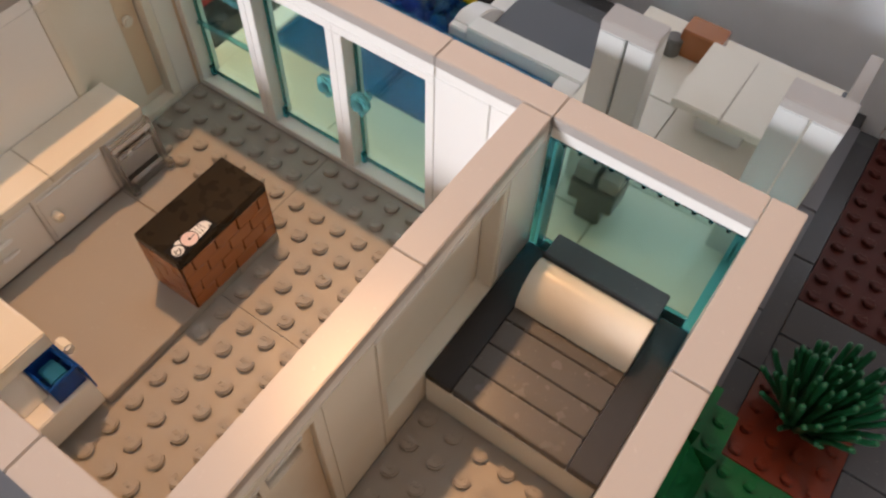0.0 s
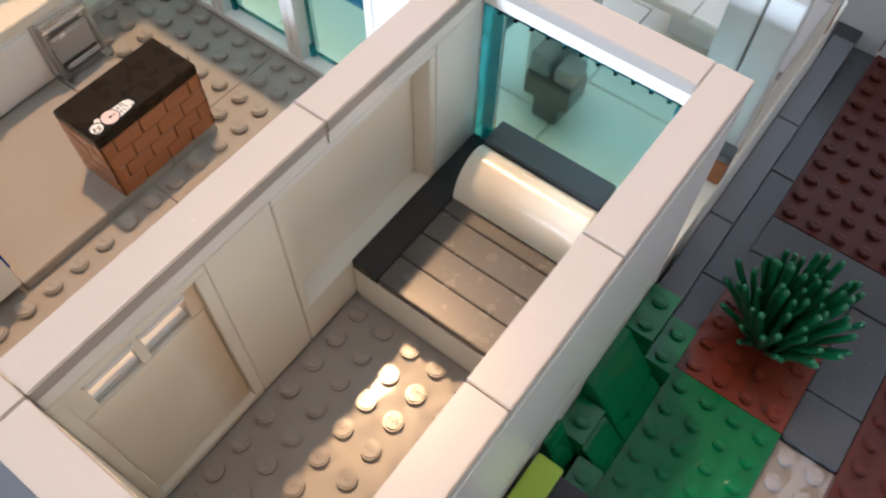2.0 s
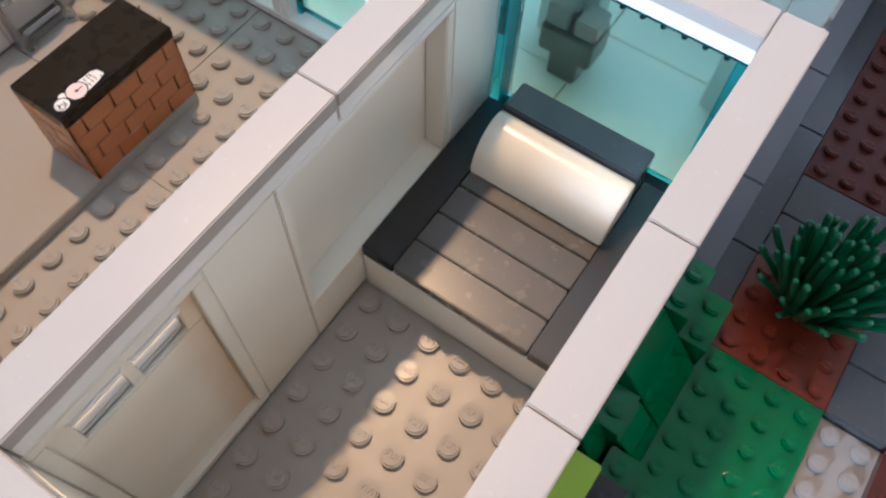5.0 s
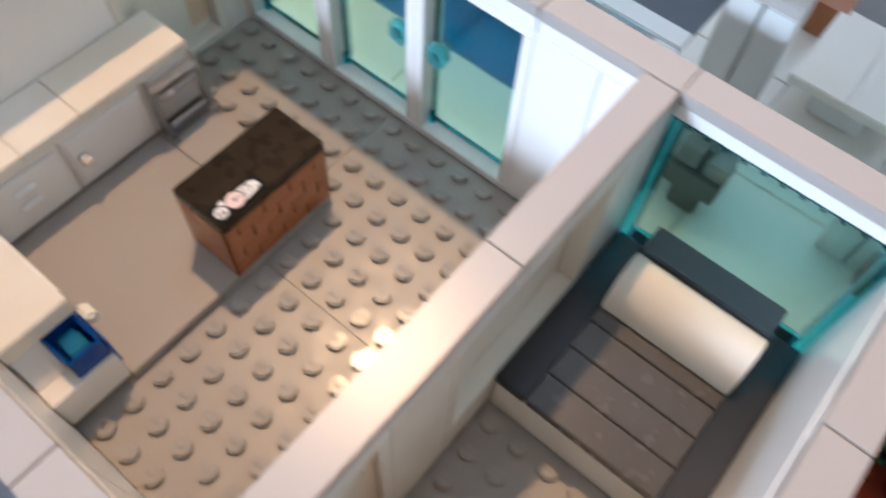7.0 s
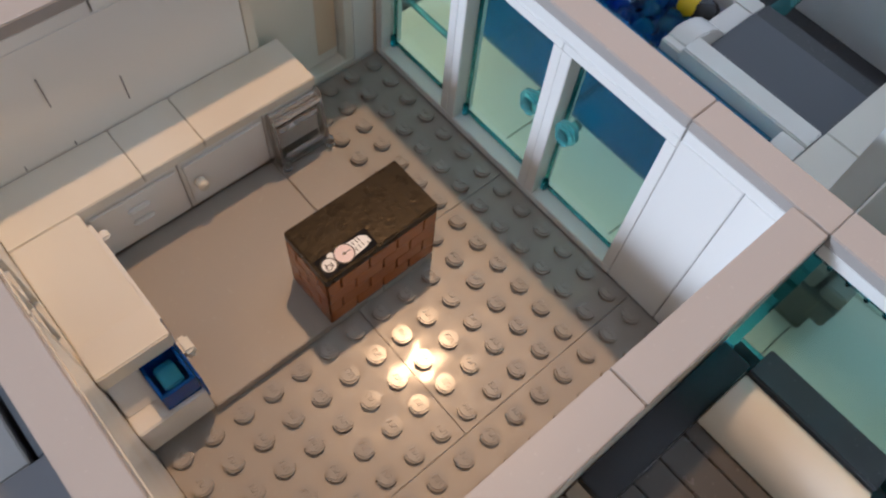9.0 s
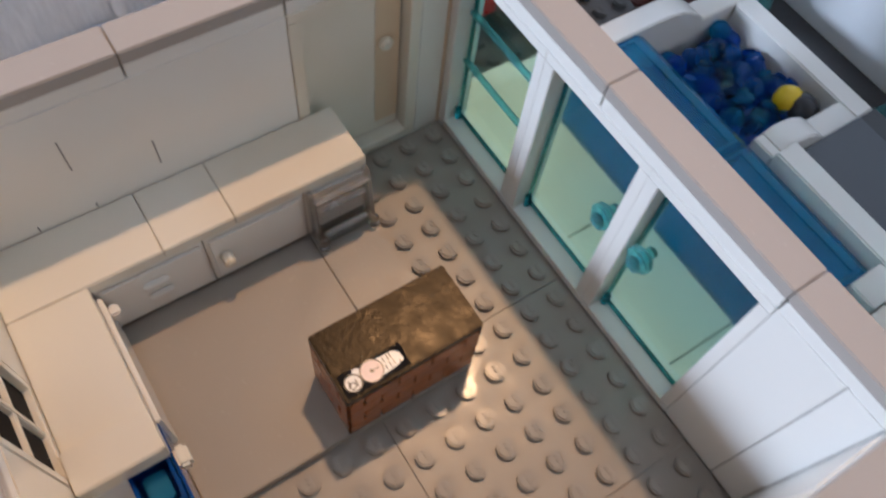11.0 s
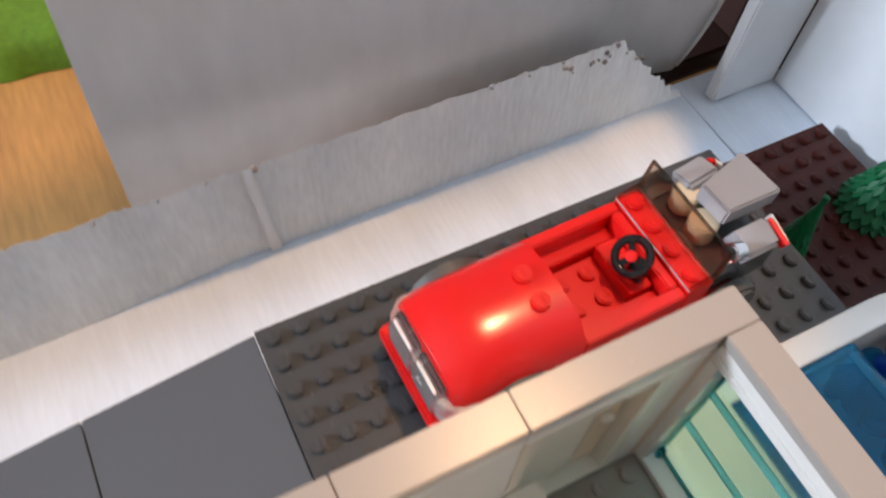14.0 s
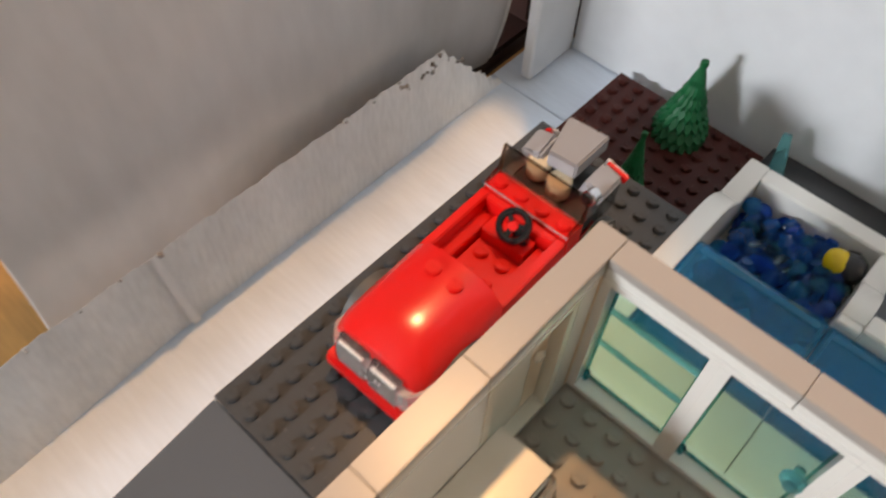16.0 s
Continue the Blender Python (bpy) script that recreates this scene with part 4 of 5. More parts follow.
for a, b_ in ((CX0, CX0 + 0.42), (CX1 - 0.42, CX1)):
    part("side_panel", box(a, b_, 5.6, 9.29, CZ + 1.5, CZ + 3.1, 0.05), RED, car)
    part("sill", box(a if a == CX0 else a - 0.5, b_ + 0.5 if a == CX0 else b_, 5.62, 8.9, CZ + 1.5, CZ + 2.4, 0.04), RED, car)
part("dashboard", box(CX0 + 0.42, CX1 - 0.42, 8.9, 9.29, CZ + 1.5, CZ + 3.1, 0.05), RED, car)
part("cockpit_floor", plate(-22, -20, 6, 8, CZ + 2.0, height=0.4), RED, car)
part("seat_block", box(-22, -20, 8, 8.89, CZ + 1.5, CZ + 2.6, 0.04), RED, car)
bm = bmesh.new()
N, K_ = 28, 8
vs = [[bm.verts.new(at(((0.56 + 0.14 * math.cos(k * 2 * math.pi / K_)) * math.cos(i * 2 * math.pi / N), (0.56 + 0.14 * math.cos(k * 2 * math.pi / K_)) * math.sin(i * 2 * math.pi / N), 0.14 * math.sin(k * 2 * math.pi / K_)))) for k in range(K_)] for i in range(N)]
for i in range(N):
    for k in range(K_):
        bm.faces.new((vs[i][k], vs[(i + 1) % N][k], vs[(i + 1) % N][(k + 1) % K_], vs[i][(k + 1) % K_]))
for q in (0, 120, 240):
    box(0.05, 0.52, -0.10, 0.10, -0.05, 0.05, 0.02, 0, bm=bm, m=Matrix.Rotation(radians(q + 30), 4, "Z"))
SW = Matrix.Translation(at((-20.83, 8.42, CZ + 3.35))) @ Matrix.Rotation(radians(10), 4, "Y") @ Matrix.Rotation(radians(40), 4, "X")
bmesh.ops.transform(bm, matrix=SW, verts=bm.verts)
wheel = part("steering_wheel", bm, GLOSS, car, "glossy black steering wheel")
hub = tube(0, 0, -0.1, 0.18, 0.19, 14, 0.03)
bmesh.ops.transform(hub, matrix=SW, verts=hub.verts)
part("hub", hub, RED, wheel)
part("column", box(-20.85, -20.2, 8.35, 8.75, CZ + 2.4, CZ + 3.05, 0.08), BLACK, car)
part("windscreen_base", box(-23, -19, 9.3, 10.3, CZ + 1.5, CZ + 3.3, 0.04), RED, car)
bm = bmesh.new()
studs(bm, [(-22.5 + i, 9.72) for i in range(4)], CZ + 3.3)
part("base_stud", bm, RED, car)
ws = prism([(10.10, CZ + 3.31), (10.10, CZ + 3.42), (10.23, CZ + 3.55), (10.32, CZ + 4.62), (10.42, CZ + 4.62), (10.34, CZ + 3.31)], "x", CX0 + 0.01, CX1 - 0.01, 0.03)
part("windscreen", ws, BROWN_CLEAR, car, "smoke-brown clear windscreen").visible_shadow = False
for sx in (CX0 + 0.02, CX1 - 0.12):
    part("screen_cheek", prism([(9.34, CZ + 3.3), (9.34, CZ + 3.42), (10.1, CZ + 3.6), (10.32, CZ + 4.66), (10.42, CZ + 4.64), (10.36, CZ + 3.3)], "x", sx, sx + 0.1, 0.02), BROWN_CLEAR, car)
part("screen_edge", box(CX0 + 0.02, CX1 - 0.02, 10.31, 10.43, CZ + 4.625, CZ + 4.68, 0.02), SMOKE, car)
# Whitish strip laid in for the reflection on the bevelled front edge.
part("screen_edge", box(CX0 + 0.02, CX1 - 0.02, 9.27, 9.315, CZ + 3.24, CZ + 3.32, 0.015), FROST, car, "pale strip for the glint along the windscreen edge")
for x in (CX0 - 0.45, CX1 - 0.17):
    for y, rw in ((3.3, 1.5), (11.6, 1.05)):
        t_ = tube(0, 0, -0.31, 0.31, rw, 32, 0.14)
        bmesh.ops.transform(t_, matrix=Matrix.Translation(at((x + 0.31, y, CZ + rw))) @ Matrix.Rotation(radians(90), 4, "Y"), verts=t_.verts)
        w = part("wheel", t_, TYRE, car, "dark grey rubber tyre")
        r_ = tube(0, 0, -0.34, 0.34, rw * 0.55, 20, 0.05)
        bmesh.ops.transform(r_, matrix=Matrix.Translation(at((x + 0.31, y, CZ + rw))) @ Matrix.Rotation(radians(90), 4, "Y"), verts=r_.verts)
        part("rim", r_, STONE, w)
for x, y in ((-22.05, 11.6), (-20.9, 11.35)):
    part("engine_cap", tube(x, y, CZ + 2.6, CZ + 3.42, 0.5, 20, 0.06), TAN, car, "tan round engine cap")
part("engine_block", box(-22.7, -19.3, 10.31, 13.4, CZ + 1.3, CZ + 2.62, 0.05), DARK, car)
bm = prism([(-21.72, 11.5), (-20.46, 11.6), (-20.42, 13.75), (-22.25, 13.6)], "z", CZ + 3.45, CZ + 4.22, 0.07)
part("grey_cover", bm, COVER, car, "light grey tapered block")
part("cover_post", box(-21.6, -20.9, 12.2, 13.2, CZ + 2.6, CZ + 3.5, 0.04), STONE, car)
for sx, cx, cy in ((-1, -22.45, 12.2), (1, -19.65, 12.3)):
    m_ = Matrix.Translation(at((cx, cy, CZ + 3.25))) @ Matrix.Rotation(radians(sx * 16), 4, "Y") @ Matrix.Rotation(radians(10), 4, "X")
    pod = part("side_pod", box(-0.5, 0.5, -0.65, 0.65, -0.75, 0.45, 0.12, m=m_), COVER, car, "light grey side block")
    wide, thick = (0.16, 0.16) if sx < 0 else (0.5, 0.2)
    part("fin", prism([(-wide, 0.0), (wide, -0.12), (wide, thick + 0.12), (-wide, thick)], "y", 0.66, 0.84, 0.03), RED, pod, "red fin").matrix_basis = m_ @ Matrix.Translation(at((sx * 0.12, 0, 0.12)))
    part("fin_plate", box(-wide, wide + 0.1, 0.85, 0.98, -0.35, 0.25, 0.04, m=m_), WHITE, pod, "white fin plate")
lt = tube(0, 0, -0.3, 0.3, 0.31, 20, 0.05)
bmesh.ops.transform(lt, matrix=Matrix.Translation(at((-19.35, 11.05, CZ + 3.9))) @ Matrix.Rotation(radians(70), 4, "X"), verts=lt.verts)
lamp_ring = part("chrome_lamp", lt, CHROME, car, "chrome round lamp")
ln = tube(0, 0, 0.26, 0.33, 0.26, 20, 0.03)
bmesh.ops.transform(ln, matrix=Matrix.Translation(at((-19.35, 11.05, CZ + 3.9))) @ Matrix.Rotation(radians(70), 4, "X"), verts=ln.verts)
part("lens", ln, BLACK, lamp_ring, "dark round lens")
car.rotation_euler = (0, 0, radians(1.2))
car.location = at((0.3, 0.27, 0))

# ---- pool terrace ----
deck = thing("terrace_deck", "smooth cream tiled terrace behind the house", "terrace", kind="structure")
for x0, x1, y1 in ((-17, -10, 9.8), (-10, -5, 9.8), (-5, 1, 9.8), (1, 7, 12)):
    part("deck_tile", box(x0, x1, 7, y1, -0.4, 0.0, 0.03, 0.02), CREAM, deck)
part("deck_tile", box(-2.9, 1, 9.8, 16.7, -0.4, 0.0, 0.03, 0.02), CREAM, deck)
part("deck_tile", box(1, 7, 12, 22, -0.4, 0.0, 0.03, 0.02), CREAM, deck)
part("deck_tile", box(-2.9, 1, 16.7, 22, -0.4, 0.0, 0.03, 0.02), CREAM, deck)
part("deck_block", box(-2.8, 7, 9.9, 22, GROUND, -0.42, 0.03), WHITE, deck)

pool = thing("pool", "white-rimmed toy pool filled with small blue round pieces", "pool")
part("pool_floor", box(-17, -2.85, 9.9, 22.2, GROUND, -4.3, 0.05), WHITE, pool)
RIM = -1.7
# the side walls: level beside the water panel, then a curved fall to the low rim
side = [(9.9, -4.3), (22.2, -4.3), (22.2, RIM), (19.3, RIM), (19.15, RIM + 0.18), (18.8, -1.25), (18.3, -0.88), (17.7, -0.58), (17.0, -0.42), (16.2, -0.4), (9.9, -0.4)]
part("rim_side", prism(side, "x", -17, -16, 0.05), WHITE, pool)
part("rim_back", box(-16, -9.0, 21.2, 22.2, -4.3, RIM, 0.06), WHITE, pool)
side = [(16.1, -4.3), (21.2, -4.3), (21.2, RIM), (19.3, RIM), (19.15, RIM + 0.18), (18.8, -1.25), (18.3, -0.82), (17.7, -0.48), (17.0, -0.28), (16.5, -0.25), (16.1, -0.45)]
part("rim_right", prism(side, "x", -10, -9, 0.06), WHITE, pool)
part("rim_front", box(-9.0, -2.95, 15.65, 16.7, -4.3, -0.1, 0.06), WHITE, pool)
part("corner_block", box(-9.98, -9.0, 15.65, 16.1, -4.3, -0.4, 0.05), WHITE, pool)
part("step", prism([(14.4, -1.0), (15.6, -1.0), (15.6, -0.12), (15.1, -0.12), (14.4, -0.5)], "x", -4.0, -2.95, 0.04), WHITE, pool)
part("tub_floor", box(-9, -3.0, 16.7, 21.2, -4.29, -1.5, 0.05), SLATE, pool, "smooth grey tub floor")
part("tub_back", box(-9.0, -2.9, 21.2, 22.2, -4.3, -1.6, 0.05), DARK, pool)
for x0, x1 in ((-16, -10), (-10, -4)):
    bm = prism([(9.85, -1.1), (9.85, -0.5), (14.95, -0.5), (15.1, -0.46), (15.2, -0.52), (15.6, -0.8), (15.62, -1.3)], "x", x0 + 0.02, x1 - 0.02, 0.05)
    part("water_panel", bm, SEA2, pool, "dark blue clear water panel")
    # The widest rib also holds the rounded edge's light streak as teal colour.
    for a, b_, c, d in ((x0 + 0.3, x1 - 0.3, 14.75, 15.14), (x0 + 0.3, x1 - 0.3, 10.1, 10.24), (x0 + 0.16, x0 + 0.3, 10.1, 15.14), (x1 - 0.3, x1 - 0.16, 10.1, 15.14)):
        part("panel_rib", box(a, b_, c, d, -0.5, -0.44, 0.02), POOL_RIB, pool, "teal-blue raised rib")
random.seed(8)
rounds = []
for i in range(290):
    rounds.append((random.uniform(-15.6, -10.4), random.uniform(16.0, 20.8), random.uniform(-4.1, -2.45)))
piece = {}
for key, mat in (("sea", SEA), ("blue", BLUE), ("sea2", SEA2), ("aqua", AQUA_PALE)):
    b = tube(0, 0, -0.24, 0.24, 0.43, 14, 0.10)
    tube(0, 0, 0.24, 0.40, 0.27, 12, 0.02, bm=b)
    me = bpy.data.meshes.new("round_piece")
    b.to_mesh(me)
    b.free()
    me.materials.append(mat)
    piece[key] = me
for x, y, z in rounds:
    o = new("round_piece", piece[random.choice(("sea", "sea", "sea", "sea", "blue", "blue", "sea2", "sea2", "aqua", "aqua"))])
    o.parent = pool
    o.matrix_basis = Matrix.Translation(at((x, y, z))) @ Euler([random.uniform(-1, 1) for _ in range(3)]).to_matrix().to_4x4()
doll = bmesh.new()
bmesh.ops.create_uvsphere(doll, u_segments=20, v_segments=12, radius=0.62 * U)
for v in doll.verts:
    v.co.z = max(min(v.co.z, 0.5 * U), -0.5 * U)
bmesh.ops.transform(doll, matrix=Matrix.Translation(at((-11.25, 19.9, -2.2))) @ Matrix.Rotation(radians(70), 4, "Y"), verts=doll.verts)
solid("toy_figure_head", doll, YELLOW, "plain yellow toy figure head lying in the blue pieces", "toy figure")
cap_ = bmesh.new()
bmesh.ops.create_icosphere(cap_, subdivisions=3, radius=0.75 * U)
for v in cap_.verts:
    v.co *= 1 + 0.12 * noise.noise(v.co * 500)
bmesh.ops.transform(cap_, matrix=Matrix.Translation(at((-10.65, 20.1, -2.35))), verts=cap_.verts)
solid("toy_wig", cap_, BLACK, "black plastic hair piece in the pool", "toy hair")
for x, y, a in ((-15.7, 22.9, -14), (-9.2, 22.8, 20)):
    b = tube(0, 0, 0, 2.9, 0.50, 12, 0.03, r2=0.22)
    box(-0.5, 0.5, -0.5, 0.5, -0.35, 0.1, 0.08, bm=b)
    bmesh.ops.transform(b, matrix=Matrix.Translation(at((x, y, -3.6))) @ Matrix.Rotation(radians(a), 4, "Y") @ Matrix.Rotation(radians(-20), 4, "X"), verts=b.verts)
    solid("water_spout", b, KNOB, "light blue clear plastic water spout", "spout", group="water spouts")
solid("rear_strip", box(-17, 8, 22.4, 26, GROUND, -4.0, 0.04), PATHWAY, "dark grey strip between pool and board", "baseplate")


# ---- trees and plants ----
SPROUT = (12.35, 20.6)


def fir(x, y, z, h, r, n, label, seed):
    random.seed(seed)
    t_ = thing("fir_tree", label, "tree", group="fir trees", place=(x, y, z))
    b = tube(x, y, z, z + h * 0.95, r * 0.3, 12, 0.0, r2=r * 0.08)
    part("trunk", b, LEAF, t_)
    bm = bmesh.new()
    lay, seg = 8, n * 5
    rows_ = []
    drop = h * 0.122
    for i in range(lay):
        f = i / (lay - 1)
        rr = r * (1.0 - 0.88 * f) * (0.86 if i == 0 else 1.0)
        zz = z + h * (0.05 + 0.86 * f)
        for level, (scale, dz) in enumerate(((0.52, 0.15), (0.86, -0.25), (1.0, -0.22), (1.0, 0.06), (0.80, 0.40), (0.54, 0.80))):
            row = []
            for j in range(seg):
                q = 2 * math.pi * j / seg
                edge = (0.0, 0.8, 1.0, 1.0, 0.7, 0.2)[level]
                lump = abs(math.sin(n * q / 2 + 0.5 * math.pi * (i % 2)))
                wave = 1 + edge * (0.16 * lump - 0.10 + 0.02 * noise.noise(Vector((q * 4, i * 1.7, seed))))
                dip = -edge * 0.45 * drop * lump + 0.12 * drop * noise.noise(Vector((math.cos(q) * 1.5, math.sin(q) * 1.5, i * 0.9)))
                row.append(bm.verts.new(at((x + rr * scale * wave * math.cos(q), y + rr * scale * wave * math.sin(q), zz + dz * drop + dip))))
            rows_.append(row)
    for a, b_ in zip(rows_, rows_[1:]):
        for j in range(seg):
            bm.faces.new((a[j], a[(j + 1) % seg], b_[(j + 1) % seg], b_[j]))
    bm.faces.new(rows_[0][::-1])
    bm.faces.new(rows_[-1])
    bmesh.ops.recalc_face_normals(bm, faces=bm.faces[:])
    tube(x, y, z + h * 0.93, z + h, r * 0.13, 10, 0.03, bm=bm)
    part("crown", bm, LEAF, t_)
    return t_


fir(-21.15, 23.2, ZG, 5.0, 1.6, 18, "small green moulded fir tree on brown plates", 5)
fir(-20.6, 17.4, ZG, 5.0, 1.05, 12, "slim green moulded fir tree beside the driveway", 6)

BX, BY = 11.1, 9.1
bush = thing("bush", "spiky green moulded bush on a brown plate", "bush", place=(BX, BY, ZG))
random.seed(11)
part("base", tube(BX, BY, ZG, ZG + 0.5, 0.72, 18, 0.05), STALK, bush)


def stalk(reach, high, width=0.132):
    """One bent round-tipped stalk: it leans out, then turns upwards."""
    bm = bmesh.new()
    n, rows_ = 8, []
    for s_ in (0.0, 0.15, 0.3, 0.45, 0.6, 0.75, 0.90, 0.93, 0.97, 1.0):
        cx, cz = reach * s_ ** 0.8 + 0.05 * math.sin(9 * s_), high * s_ ** 1.02
        w = width * (1.0 - 0.12 * s_ if s_ < 0.98 else 0.5)
        rows_.append([bm.verts.new(at((cx + w * math.cos(2 * math.pi * k / n), w * math.sin(2 * math.pi * k / n), cz))) for k in range(n)])
    for a, b_ in zip(rows_, rows_[1:]):
        for k in range(n):
            bm.faces.new((a[k], a[(k + 1) % n], b_[(k + 1) % n], b_[k]))
    bm.faces.new(rows_[-1])
    me = bpy.data.meshes.new("stalk")
    bm.to_mesh(me)
    bm.free()
    me.materials.append(STALK)
    me.polygons.foreach_set("use_smooth", [True] * len(me.polygons))
    return me


for ringi, (n, reach, high, foot) in enumerate(((5, 0.15, 3.4, 0.2), (9, 0.4, 3.5, 0.36), (13, 0.72, 3.4, 0.5), (16, 1.05, 3.1, 0.62), (16, 1.3, 2.5, 0.68), (10, 1.35, 1.6, 0.7))):
    stalk_mesh = stalk(reach, high)
    for j in range(n):
        q = 2 * math.pi * (j + 0.37 * ringi) / n + random.uniform(-0.12, 0.12)
        o = new("stalk", stalk_mesh)
        o.parent = bush
        o.matrix_basis = Matrix.Translation(at((foot * math.cos(q), foot * math.sin(q), 0.2))) @ Matrix.Rotation(q, 4, "Z") @ Matrix.Rotation(radians(random.uniform(-6, 6)), 4, "Y") @ Matrix.Scale(random.uniform(0.88, 1.1), 4)

sprout = thing("plant_ring", "small round green hollow plant piece on brown plate", "plant")
bm = bmesh.new()
vs = [[bm.verts.new(at((SPROUT[0] + (0.42 + 0.2 * math.cos(k * math.pi / 4)) * math.cos(i * math.pi / 10), SPROUT[1] + (0.42 + 0.2 * math.cos(k * math.pi / 4)) * math.sin(i * math.pi / 10), ZG + 0.85 + 0.2 * math.sin(k * math.pi / 4)))) for k in range(8)] for i in range(20)]
for i in range(20):
    for k in range(8):
        bm.faces.new((vs[i][k], vs[(i + 1) % 20][k], vs[(i + 1) % 20][(k + 1) % 8], vs[i][(k + 1) % 8]))
bmesh.ops.recalc_face_normals(bm, faces=bm.faces[:])
part("ring", bm, GREEN, sprout)
part("stem", tube(SPROUT[0], SPROUT[1], ZG, ZG + 0.8, 0.35, 12, 0.03), GREEN, sprout)

# green rockwork along the right wall
def slope(name, x0, x1, y0, y1, z0, z1, material, label, cut="x"):
    if cut == "x":
        bm = prism([(x0, z0), (x1, z0), (x1, z0 + 0.15), (x0 + (x1 - x0) * 0.12, z1), (x0, z1)], "y", y0, y1, 0.03)
    else:
        bm = prism([(y0, z0), (y1, z0), (y1, z1), (y1 - (y1 - y0) * 0.12, z1), (y0, z0 + 0.15)], "x", x0, x1, 0.03)
    return solid(name, bm, material, label, "slope brick", group="garden slope bricks")


solid("green_brick", plate(7, 8, 5, 7, ZG + 2.4, height=2.4), GREEN, "green studded brick against the house wall", "brick")
solid("green_brick", plate(8, 9, 5, 7, ZG + 1.2, height=1.2), GREEN, "green studded brick lower down the step", "brick")
slope("slope_brick", 7, 9, 2.5, 4.9, ZG, ZG + 2.5, GREEN, "dark green slope brick beside the house wall")
slope("slope_brick", 8, 9, 1.1, 2.45, ZG, ZG + 1.2, GREEN, "small green slope brick")
solid("green_brick", plate(7, 8, 1.05, 2.45, ZG + 1.6, height=1.6), GREEN, "green one-stud brick between slope bricks", "brick")
bm = box(7.02, 7.98, 1.1, 2.4, ZG + 1.603, ZG + 1.62, 0.0)
studs(bm, [(7.55, 1.75)], ZG + 1.62)
solid("green_tile", bm, GREEN, "thin green one-stud tile on a brick", "tile")
bm = box(8.02, 8.98, 0.03, 1.05, ZG + 0.002, ZG + 0.8, 0.03)
studs(bm, [(8.5, 0.55)], ZG + 0.8)
solid("green_brick", bm, GREEN, "low green one-stud brick beside the lawn", "brick")
slope("slope_brick", 7, 8.1, 0.1, 1.0, ZG, ZG + 2.5, GREEN, "dark green slope brick beside the house wall")
solid("lime_tile", box(7.1, 8.0, -2.2, -0.3, ZG + 2.4, ZG + 2.8, 0.04, m=None), LIME, "lime green smooth tile on black bricks", "tile")
solid("black_brick", plate(7, 9, -3, 0, ZG + 2.39 - 1.2, skip=((7, 8, -3, 0),), height=1.2), BLACK, "black studded brick under the lime tile", "brick")
solid("black_brick", box(7.05, 8.0, -2.3, -0.2, ZG + 1.19, ZG + 2.395, 0.04), BLACK, "black brick under the lime tile", "brick")
slope("slope_brick", 7, 8, -3.6, -2.25, ZG, ZG + 3.0, GREEN, "green slope brick beside the lime tile")
solid("dark_brick", plate(7, 9, -7, -3.6, ZG + 0.4, height=0.9), DARK, "dark grey studded plate along the wall", "brick")
solid("green_brick", plate(7, 9, 0, 0.9, ZG + 0.0, skip=((0, 99, -99, 99),)), GREEN, "green plate beside the wall", "brick")

# ---- covered seat behind the bedroom ----
def seat_pillar(x0, x1, y0, y1, label):
    p = thing("white_pillar", label, "pillar", group="terrace pillars")
    part("panel", box(x0, (x0 + x1) / 2 - 0.03, y0, y1, 0.003, 7.2, 0.04), MILKY, p)
    part("panel", box((x0 + x1) / 2 + 0.03, x1, y0, y1, 0.003, 7.2, 0.04), MILKY, p)
    part("cap_tile", box(x0, x1, y0, y1, 7.2, 7.6, 0.03), GREY, p)
    return p


seat_pillar(4.85, 6.85, 11.05, 12.1, "white panel pillar with a grey tile on top")
seat_pillar(-1.05, 0.92, 10.85, 11.85, "white panel pillar with a grey tile on top")
table = thing("white_table", "low white table with two smooth cream tiles on top", "table")
part("tabletop", box(1, 3, 15, 19, 1.6, 2.0, 0.04), CREAM, table)
part("tabletop", box(3, 5, 15, 19, 1.6, 2.0, 0.04), CREAM, table)
part("pedestal", box(2, 4, 16, 18, 0.003, 1.6, 0.04), WHITE, table)
for x, y in ((0.35, 20.2),):
    solid("brown_brick", box(x - 0.9, x + 0.9, y - 0.6, y + 0.6, 0.003, 1.4, 0.05), BRICK, "brown brick standing on the terrace", "brick", group="terrace bricks")
solid("dark_brick", tube(-0.75, 19.6, 0.003, 0.9, 0.4, 16, 0.05), STOOL, "small dark round brick beside the brown brick", "brick")
low = thing("stone_stool", "dark grey stool with a paler grey seat", "stool")
part("pedestal", box(0.2, 1.2, 9.4, 10.4, 0.003, 1.0, 0.05), STOOL, low)
part("block", box(-0.2, 1.6, 9.3, 10.5, 1.0, 2.0, 0.05), STOOL, low)
part("seat", box(-0.15, 0.65, 9.4, 10.4, 2.0, 2.8, 0.06), STONE, low)
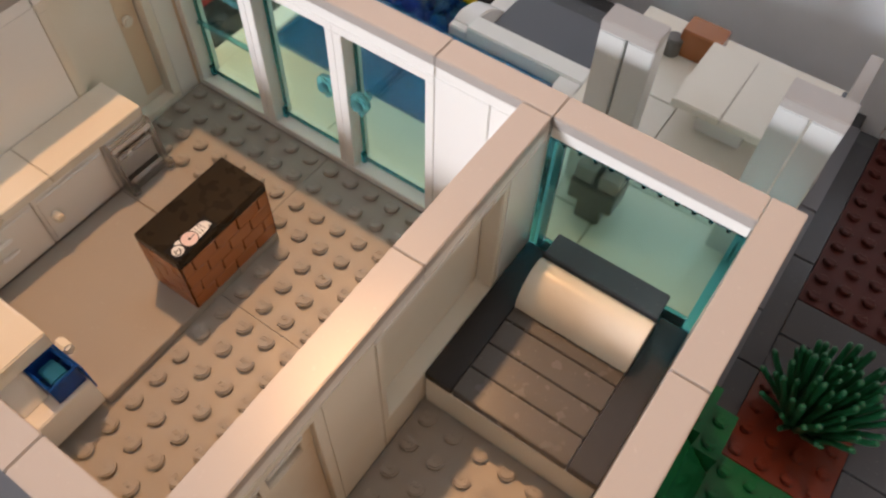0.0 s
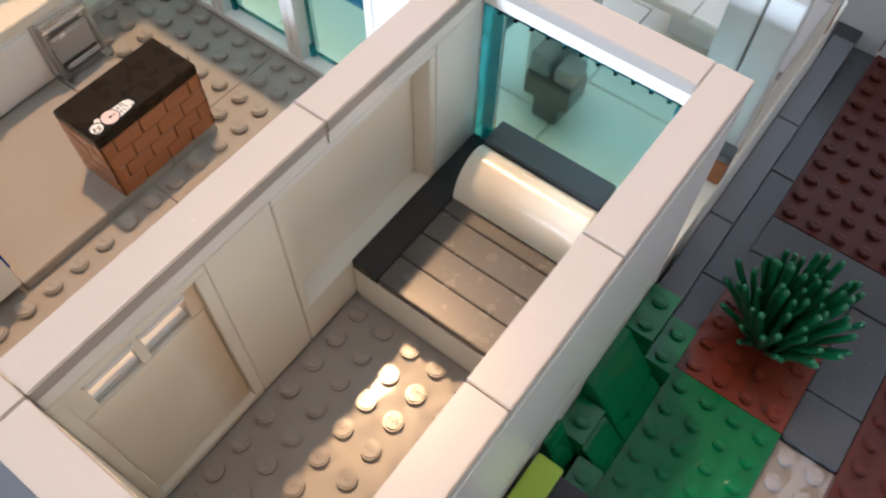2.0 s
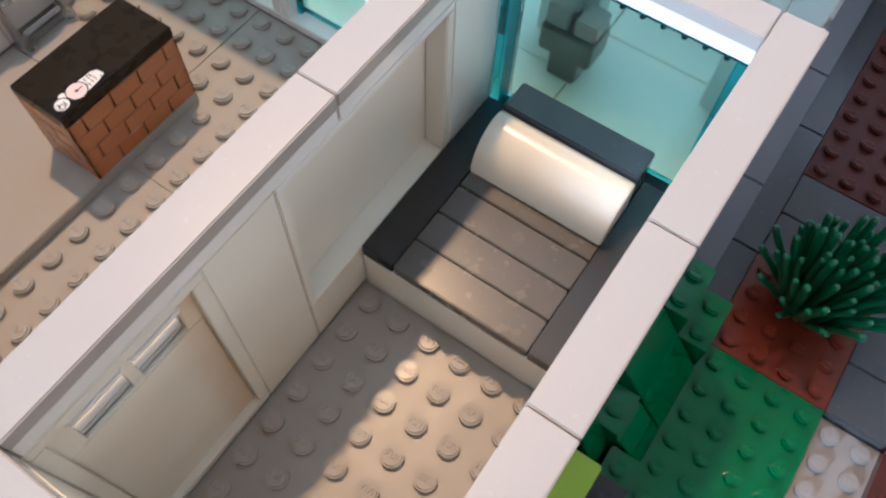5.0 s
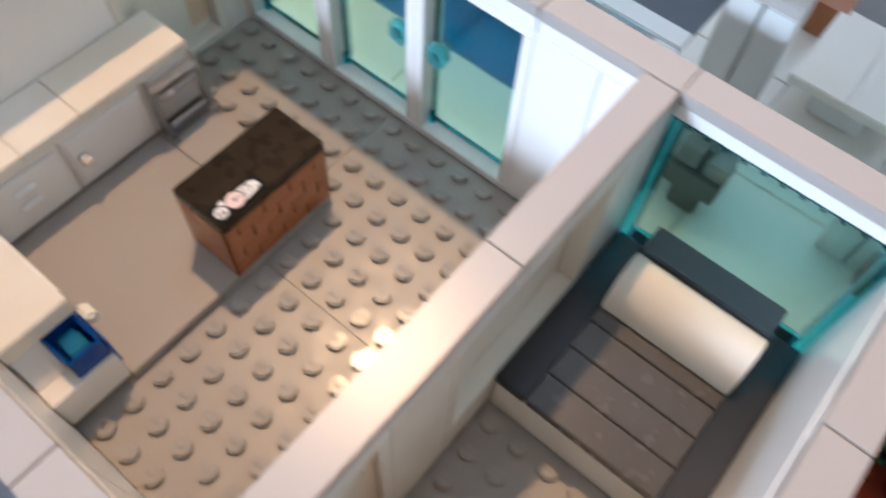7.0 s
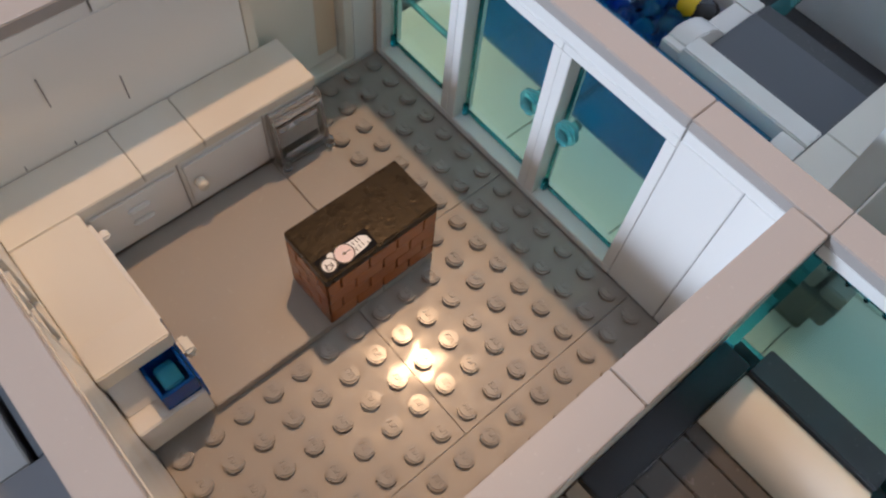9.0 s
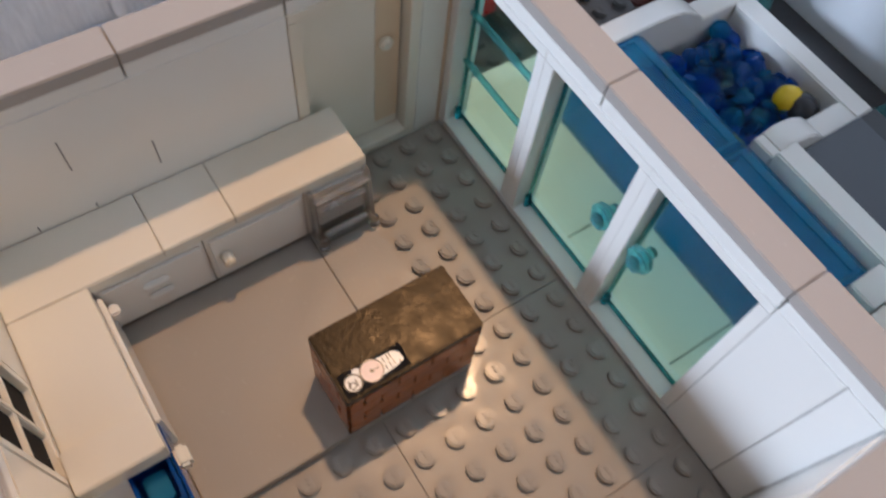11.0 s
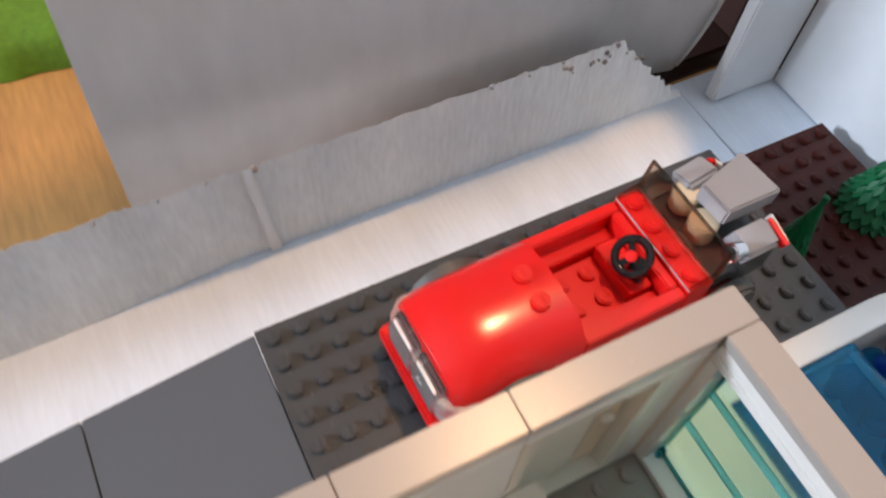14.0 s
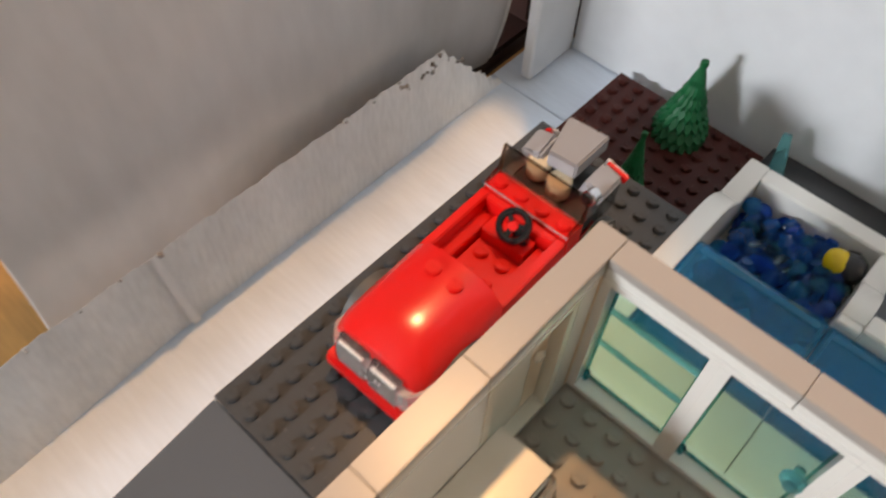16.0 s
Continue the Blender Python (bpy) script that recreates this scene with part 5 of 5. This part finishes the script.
part("seat", box(0.8, 1.55, 9.4, 10.4, 2.0, 2.6, 0.06), STONE, low)
parapet = thing("garden_wall", "narrow cream wall along the terrace edge", "wall", kind="structure")
for a, b_ in ((12.15, 16), (16, 19.4)):
    part("panel", box(6.5, 6.95, a, b_, 0.003, 3.6, 0.03, 0.01), CREAM, parapet)
    part("tile", box(6.48, 6.97, a, b_, 3.6, 4.0, 0.03, 0.01), GREY, parapet)
for y in (10.75, 19.75):
    corner = thing("brown_brick", "brown brick with a dark grey tile on top", "brick", group="terrace bricks")
    part("block", box(6.35, 6.98, y - 0.27, y + 0.33, 0.003, 1.1, 0.04), BRICK, corner)
    part("tile", box(6.35, 6.98, y - 0.27, y + 0.33, 1.11, 1.5, 0.04), SLATE, corner, "dark grey tile")

# ---- street side in front of the house ----
solid("front_plate", box(-17, 7, -16, -9.02, GROUND, -4.0, 0.04), DARK, "dark grey plate in front of the house", "baseplate")
solid("pavement_block", box(-10, -2.0, -15.5, -9.04, -3.99, 0.0, 0.05), PAVE, "smooth grey pavement block before the front wall", "block")
solid("slate_block", box(-13, -10.02, -10.5, -9.04, -3.99, -0.1, 0.05), SLATE, "bluish-grey block along the front wall", "block")
solid("grey_block", box(-13, -10.02, -12.2, -10.72, -3.99, -0.1, 0.05), STONE, "smooth grey block beside the bluish one", "block")
solid("teal_block", box(-13, -10.02, -13.6, -12.25, -3.99, -0.05, 0.05), TEAL, "bright teal block beside the grey block", "block")
solid("slate_block", box(-17, -13.05, -12.2, -9.04, -3.99, -1.3, 0.05), SLATE, "low bluish-grey block at the house corner", "block")
solid("slate_tile", box(-1.45, -0.98, -12.5, -9.06, -3.99, -0.1, 0.04), SLATE, "narrow slate tile beside the pale blue block", "tile")
solid("pale_blue_block", box(-0.95, 0.6, -12.5, -9.06, -3.99, 0.0, 0.05), PALE_BLUE, "pale blue smooth block before the front wall", "block")
solid("dark_green_block", box(0.7, 4.0, -13.0, -9.06, -3.99, -2.0, 0.05), GREEN, "green block beside the pale blue block", "block")
